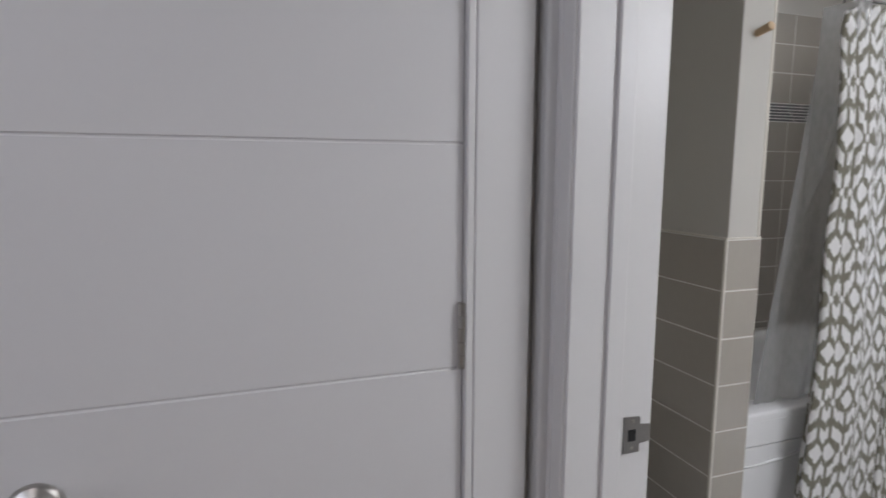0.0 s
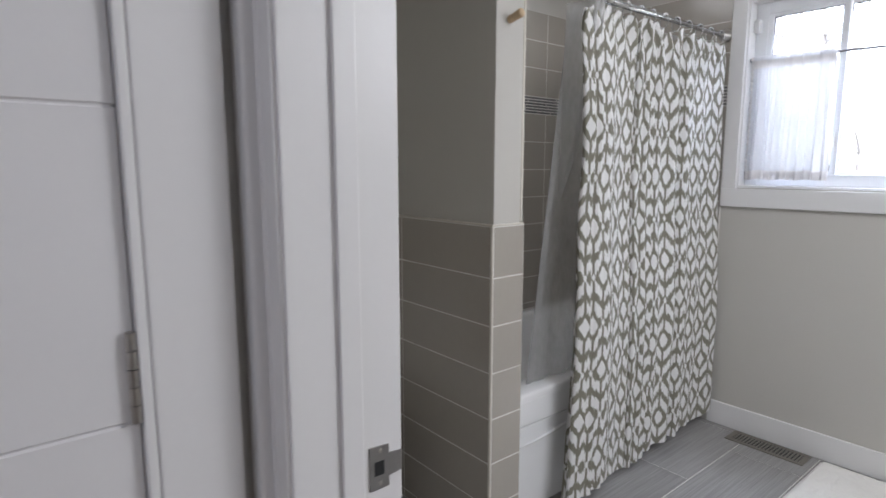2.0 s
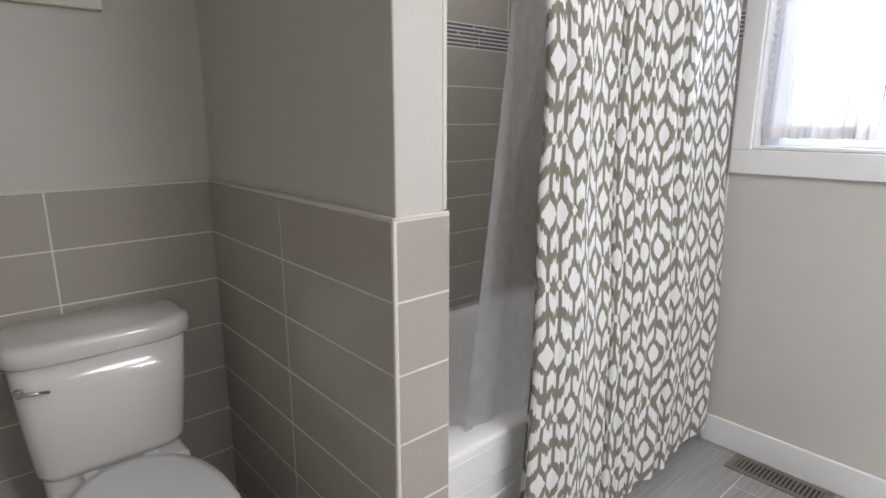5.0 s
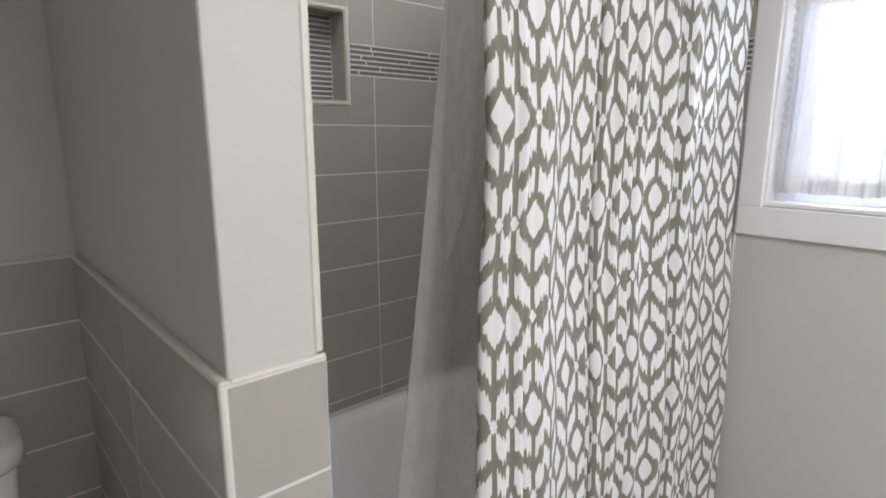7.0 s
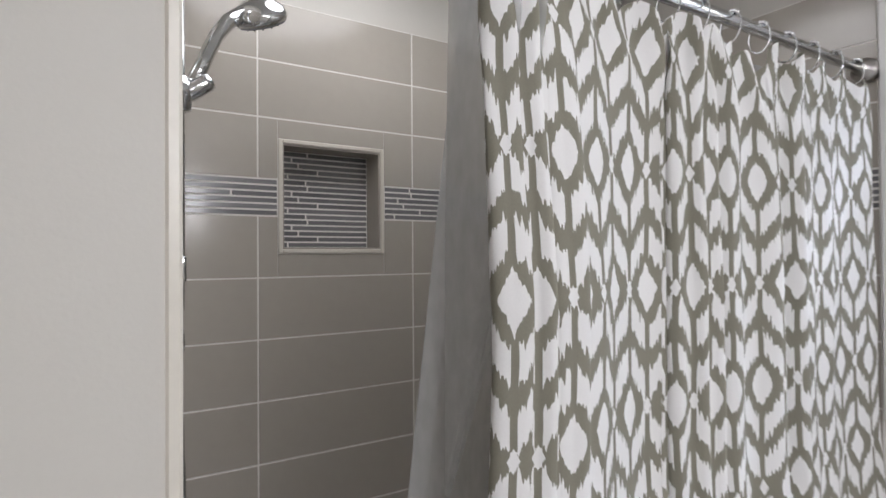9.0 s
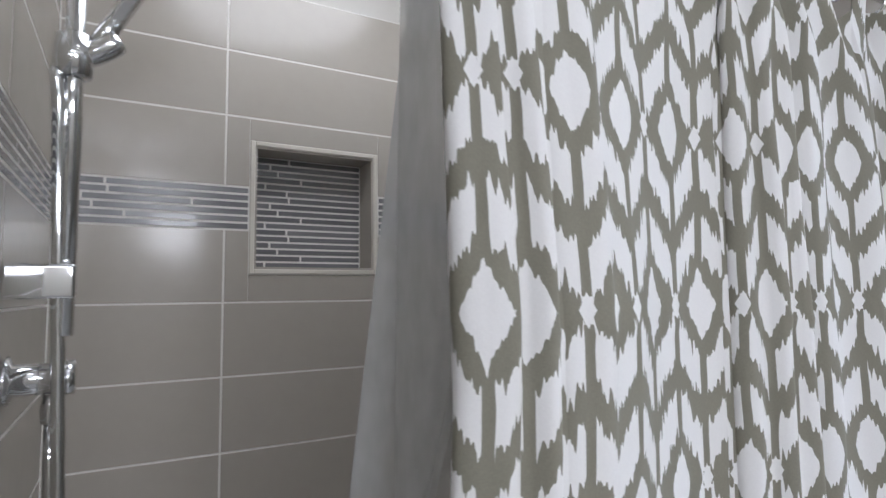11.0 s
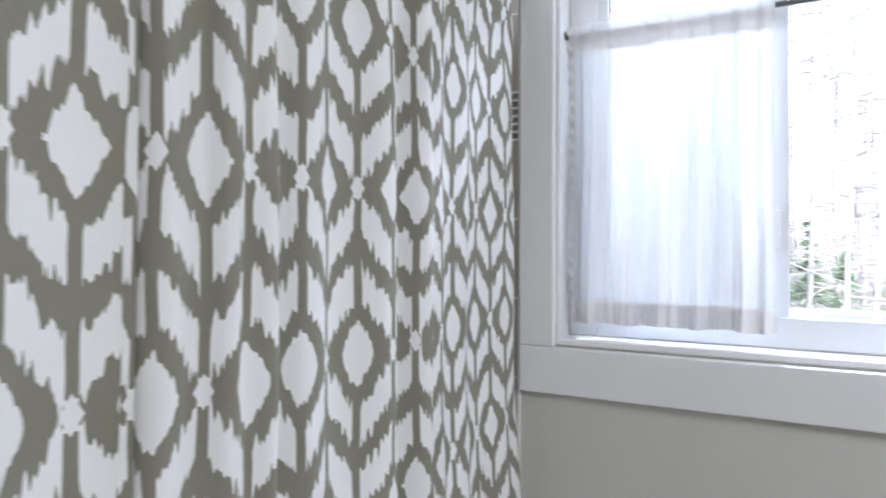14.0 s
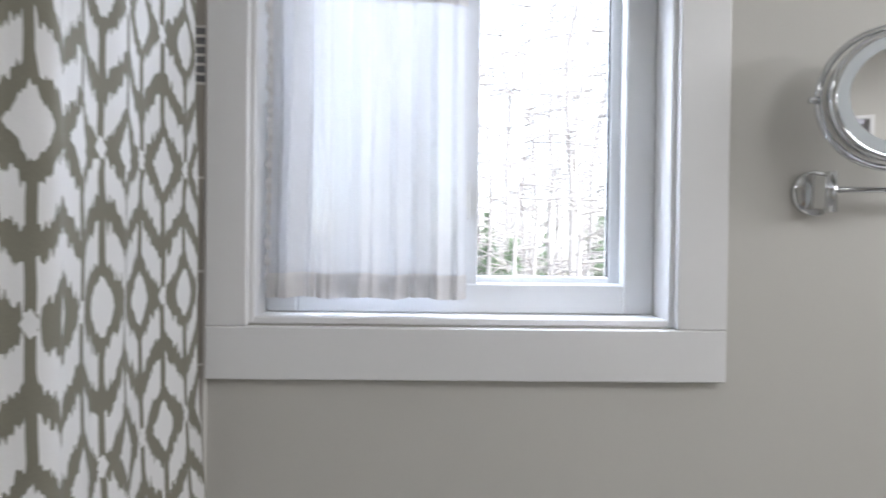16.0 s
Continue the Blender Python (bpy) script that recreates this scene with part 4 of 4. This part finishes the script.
def bare_tree(rng, h, r):
    bm = bmesh.new()
    pts = [Vector((rng.uniform(-.06, .06) * k, rng.uniform(-.06, .06) * k, h * k / 8)) for k in range(9)]
    tube(pts, [r * (1 - 0.11 * k) for k in range(9)], 7, bm)
    limbs = bmesh.new()
    for q in range(60):
        k = rng.uniform(0.6, 7.9)
        i = int(k)
        base = pts[i].lerp(pts[i + 1], k - i)
        a, ln = rng.uniform(0, 6.283), rng.uniform(0.7, 2.6) * (1 - k / 14)
        d = Vector((math.cos(a), math.sin(a), rng.uniform(-0.2, 0.4)))
        line = [base + d * ln * s + Vector((0, 0, -0.10 * ln * s * s + rng.uniform(-.07, .07))) for s in (0, 0.3, 0.6, 1.0)]
        tube(line, [0.022, 0.015, 0.011, 0.005], 4, limbs)
        for w in range(5):
            s = rng.uniform(0.25, 1.0)
            p = line[0].lerp(line[3], s)
            e = p + Vector((rng.uniform(-1, 1), rng.uniform(-1, 1), rng.uniform(-0.2, 0.5))) * ln * 0.33
            tube([p, p.lerp(e, 0.5) + Vector((0, 0, 0.03)), e], [0.010, 0.007, 0.004], 3, limbs)
    return bm, limbs


def pine(rng, h, r):
    bm = bmesh.new()
    tube([Vector((0, 0, h * k / 5)) for k in range(6)], [r * (1 - 0.17 * k) for k in range(6)], 7, bm)
    crown = bmesh.new()
    for q in range(110):
        k = rng.uniform(0.08, 1.0)
        a, ln = rng.uniform(0, 6.283), (1.08 - k) * h * 0.24 * rng.uniform(0.6, 1.1)
        d = Vector((math.cos(a), math.sin(a), -0.12))
        base = Vector((0, 0, h * k))
        for w in range(9):
            p = base + d * ln * (0.2 + 0.8 * w / 8)
            for z in range(5):
                e = Vector((rng.uniform(-1, 1), rng.uniform(-1, 1), rng.uniform(-0.5, 0.6))).normalized() * rng.uniform(0.10, 0.20)
                f = d.cross(e).normalized() * 0.010
                crown.faces.new([crown.verts.new(p + f), crown.verts.new(p - f), crown.verts.new(p + e)])
    return bm, crown


def forest():
    rng = random.Random(21)
    first = {}
    for k in range(140):
        x = 13 + 50 * (k / 140) ** 1.15 + rng.uniform(0, 2.5)
        y = 0.6 + (x - 2.5) * (rng.uniform(-0.36, -0.03) if k % 5 < 3 else rng.uniform(0.02, 0.46))
        kind = "pine" if k % 5 == 1 else "bare%d" % (k % 4)
        if kind not in first:
            ob = thing("pine_tree" if kind == "pine" else "bare_tree", x, y, -1.5,
                       "young green pine at the wood's edge" if kind == "pine" else "bare winter tree with thin grey branches", "tree", "trees outside the window")
            if kind == "pine":
                a, b = pine(rng, 3.6, 0.06)
            else:
                a, b = bare_tree(rng, 12.0, 0.05 + 0.022 * (k % 4))
            part("trunk", a, BARK, ob, smooth=True)
            part("crown", b, NEEDLES if kind == "pine" else BARK, ob)
            first[kind] = ob
        else:
            s = rng.uniform(0.75, 1.25)
            copy_thing(first[kind], pose(x, y, -1.5, rng.uniform(-3, 3), rng.uniform(-3, 3), rng.uniform(0, 360)) @ Matrix.Scale(s, 4))


forest()

# ---- tiles, last ----
TILE_MESHES = {}


def tile_mesh(w, h, d, bevel, material):
    key = (round(w, 3), round(h, 3), round(d, 3), material.name)
    if key not in TILE_MESHES:
        bm = bmesh.new()
        b = bevel
        lo = [bm.verts.new(p) for p in ((0, 0, 0), (w, 0, 0), (w, h, 0), (0, h, 0))]
        mid = [bm.verts.new(p) for p in ((0, 0, d - b), (w, 0, d - b), (w, h, d - b), (0, h, d - b))]
        top = [bm.verts.new(p) for p in ((b, b, d), (w - b, b, d), (w - b, h - b, d), (b, h - b, d))]
        for p, q in ((lo, mid), (mid, top)):
            for k in range(4):
                bm.faces.new((p[k], p[(k + 1) % 4], q[(k + 1) % 4], q[k]))
        bm.faces.new(top)
        TILE_MESHES[key] = mesh_of("tile", bm, material)
    return TILE_MESHES[key]


JOINT = 0.0038


def lay(parent, origin, across, up, cols, rows, name="tile", material=TILE, depth=0.008, holes=(), skip=None):
    """Tiles between the joints given along the two directions of a plane."""
    across, up = Vector(across), Vector(up)
    out = across.cross(up)
    m = Matrix((across, up, out)).transposed().to_4x4()
    for a0, a1 in zip(cols, cols[1:]):
        for b0, b1 in zip(rows, rows[1:]):
            if skip and skip(a0, a1, b0, b1):
                continue
            boxes = [(a0, a1, b0, b1)]
            for ha0, ha1, hb0, hb1 in holes:
                kept = []
                for c0, c1, d0, d1 in boxes:
                    if c1 <= ha0 or c0 >= ha1 or d1 <= hb0 or d0 >= hb1:
                        kept.append((c0, c1, d0, d1))
                        continue
                    for q in ((c0, max(c0, ha0), d0, d1), (min(c1, ha1), c1, d0, d1), (max(c0, ha0), min(c1, ha1), d0, max(d0, hb0)), (max(c0, ha0), min(c1, ha1), min(d1, hb1), d1)):
                        if q[1] - q[0] > 0.006 and q[3] - q[2] > 0.006:
                            kept.append(q)
                boxes = kept
            for c0, c1, d0, d1 in boxes:
                j = JOINT / 2
                l, r, lo, hi = (j if abs(p - q) < 1e-6 else 0.0 for p, q in ((c0, a0), (c1, a1), (d0, b0), (d1, b1)))
                ob = new(name, tile_mesh(c1 - c0 - l - r, d1 - d0 - lo - hi, depth, 0.0011, material))
                ob.matrix_world = Matrix.Translation(Vector(origin) + across * (c0 + l) + up * (d0 + lo)) @ m
                ob.parent = parent
                ob.matrix_parent_inverse = Matrix.Identity(4)


def grout(name, bm):
    return wall(name, bm, GROUT)


SHOWER_ROWS = [0.505, 0.541, 0.699, 0.857, 1.016, 1.1745, 1.333, 1.4915, 1.651]
UPPER_ROWS = [1.747, 1.906, 2.055, 2.212]
t_ = 0.0074                            # grout bed, a little behind the tile faces
# back wall of the shower
bm = block(P1, NX0, SHOWER_BACK + 0.0007, SHOWER_BACK + 0.008, 0.45, 2.212)
block(NX1, WIN_X, SHOWER_BACK + 0.0007, SHOWER_BACK + 0.008, 0.45, 2.212, bm=bm)
block(NX0, NX1, SHOWER_BACK + 0.0007, SHOWER_BACK + 0.008, 0.45, NZ0, bm=bm)
block(NX0, NX1, SHOWER_BACK + 0.0007, SHOWER_BACK + 0.008, NZ1, 2.212, bm=bm)
bed = grout("wall_shower_back", bm)
cols = [P1 + 0.008, 1.803, 2.257, 2.711, WIN_X - 0.008]
hole = [(NX0 - 0.012, NX1 + 0.012, NZ0 - 0.012, NZ1 + 0.012)]
lay(bed, (0, SHOWER_BACK + 0.008, 0), (1, 0, 0), (0, 0, 1), cols, SHOWER_ROWS, holes=hole)
lay(bed, (0, SHOWER_BACK + 0.008, 0), (1, 0, 0), (0, 0, 1), cols, UPPER_ROWS, holes=hole)
rng = random.Random(5)


def sticks(parent, origin, across, up, a0, a1, z0, z1, count, out_by):
    """Rows of thin mosaic sticks with staggered ends."""
    h = (z1 - z0) / count
    for r in range(count):
        cuts, p = [a0], a0 + (0.045, 0.085, 0.120)[(r * 2) % 3] * (1.0 if r % 2 else 0.75)
        while p < a1 - 0.03:
            cuts.append(p)
            p += (0.305, 0.20, 0.305, 0.25)[(r + len(cuts)) % 4]
        cuts.append(a1)
        lay(parent, origin, across, up, cuts, [z0 + r * h, z0 + (r + 1) * h], "mosaic_stick", MOSAIC, out_by)


sticks(bed, (0, SHOWER_BACK + 0.008, 0), (1, 0, 0), (0, 0, 1), P1 + 0.008, NX0 - 0.012, 1.651, 1.747, 6, 0.0078)
sticks(bed, (0, SHOWER_BACK + 0.008, 0), (1, 0, 0), (0, 0, 1), NX1 + 0.012, WIN_X - 0.008, 1.651, 1.747, 6, 0.0078)
# niche lining, mosaic back and cream edge strips
niche = grout("wall_niche_back", block(NX0, NX1, SHOWER_BACK + 0.0808, SHOWER_BACK + 0.0895, NZ0, NZ1))
sticks(niche, (0, SHOWER_BACK + 0.088, 0), (1, 0, 0), (0, 0, 1), NX0 + 0.005, NX1 - 0.005, NZ0 + 0.005, NZ1 - 0.005, 17, 0.0078)
for q in ((NX0, NX0 + 0.005, NZ0, NZ1), (NX1 - 0.005, NX1, NZ0, NZ1), (NX0 + 0.005, NX1 - 0.005, NZ0, NZ0 + 0.005), (NX0 + 0.005, NX1 - 0.005, NZ1 - 0.005, NZ1)):
    wall("trim_niche_lining", block(q[0], q[1], SHOWER_BACK + 0.002, SHOWER_BACK + 0.082, q[2], q[3]), TILE)
for q in ((NX0 - 0.011, NX0, NZ0 - 0.011, NZ1 + 0.011), (NX1, NX1 + 0.011, NZ0 - 0.011, NZ1 + 0.011), (NX0, NX1, NZ0 - 0.011, NZ0), (NX0, NX1, NZ1, NZ1 + 0.011)):
    wall("trim_niche_edge", block(q[0], q[1], SHOWER_BACK - 0.003, SHOWER_BACK + 0.002, q[2], q[3], 0.0015), EDGE)
# side walls of the shower
bed = grout("wall_shower_head", block(P1, P1 + t_, P_END + 0.012, SHOWER_BACK + 0.002, 0.45, 2.212))
cols = [P_END + 0.014, 1.205, 1.660, SHOWER_BACK]
for rows in (SHOWER_ROWS, UPPER_ROWS):
    lay(bed, (P1, 0, 0), (0, 1, 0), (0, 0, 1), cols, rows)
sticks(bed, (P1, 0, 0), (0, 1, 0), (0, 0, 1), P_END + 0.014, SHOWER_BACK, 1.651, 1.747, 6, 0.0078)
bed = grout("wall_shower_foot", block(WIN_X - t_, WIN_X, W_Y1 + 0.068, SHOWER_BACK + 0.002, 0.45, 2.212))
cols = [-SHOWER_BACK, -1.660, -(W_Y1 + 0.070)]
for rows in (SHOWER_ROWS, UPPER_ROWS):
    lay(bed, (WIN_X, 0, 0), (0, -1, 0), (0, 0, 1), cols, rows)
sticks(bed, (WIN_X, 0, 0), (0, -1, 0), (0, 0, 1), -SHOWER_BACK, -(W_Y1 + 0.070), 1.651, 1.747, 6, 0.0078)
# wainscot
WAIN = [0.0, 0.034, 0.193, 0.352, 0.511, 0.671, 0.831, 0.991, 1.158]
bed = grout("wall_wainscot_side", block(P0 - 0.0123, P0, P_END - 0.004, BACK, 0, 1.160))
lay(bed, (P0, 0, 0), (0, -1, 0), (0, 0, 1), [-BACK + 0.008, -1.657, -P_END + 0.001], WAIN, depth=0.013)
bed = grout("wall_wainscot_end", block(P0 - 0.008, P1 + 0.012, P_END - t_, P_END, 0, 1.160))
lay(bed, (0, P_END, 0), (1, 0, 0), (0, 0, 1), [P0 - 0.006, P1 + 0.014], WAIN)
bed = grout("wall_wainscot_back", block(BATH_X, P0 - t_, BACK - t_, BACK, 0, 1.160))
lay(bed, (0, BACK, 0), (1, 0, 0), (0, 0, 1), [BATH_X + 0.002, 0.905, P0 - 0.008], WAIN)
# cream caulk and edge strips
wall("trim_wainscot_cap_side", block(P0 - 0.014, P0, P_END - 0.009, BACK - 0.009, 1.158, 1.165, 0.002), EDGE)
wall("trim_wainscot_cap_end", block(P0, P1 + 0.012, P_END - 0.009, P_END, 1.158, 1.165, 0.002), EDGE)
wall("trim_wainscot_cap_back", block(BATH_X, P0, BACK - 0.009, BACK, 1.158, 1.165, 0.002), EDGE)
wall("trim_wainscot_corner", block(P0 - 0.0145, P0 - 0.006, P_END - 0.0095, P_END - 0.001, 0, 1.158, 0.002), EDGE)
wall("trim_shower_tile_edge", block(P1 - 0.002, P1 + 0.012, P_END - 0.002, P_END + 0.013, 1.166, 2.215, 0.003), EDGE)
# floor
bed = wall("floor", block(WEST, WIN_X, SOUTH, BACK, -0.0098, -0.0018), GROUT)
xs0 = 2.380


def floor_tiles():
    row = 0
    y = SOUTH
    ys = [SOUTH, -1.16, -0.855, -0.55, -0.245, 0.060, 0.365, 0.670, 0.975, 1.280, 1.585, 1.890, BACK]
    for y0, y1 in zip(ys, ys[1:]):
        off = xs0 + (0.20 if row % 3 == 0 else (0.0 if row % 3 == 2 else -0.20))
        cuts = sorted({BATH_X - 0.13, WIN_X} | {off + 0.603 * k for k in range(-4, 3) if BATH_X - 0.08 < off + 0.603 * k < WIN_X - 0.02})
        lay(bed, (0, 0, -0.0100), (1, 0, 0), (0, 1, 0), cuts, [y0, y1], "floor_tile", FLOOR_TILE, 0.0098)
        row += 1


floor_tiles()
bm = block(WEST, BATH_X - 0.132, SOUTH, CLOSET_Y, -0.0012, -0.0002)
wall("floor_hall", bm, surface("hall_oak", (0.36, 0.24, 0.14), 0.4, 0.12, 3, 60, 0.1))
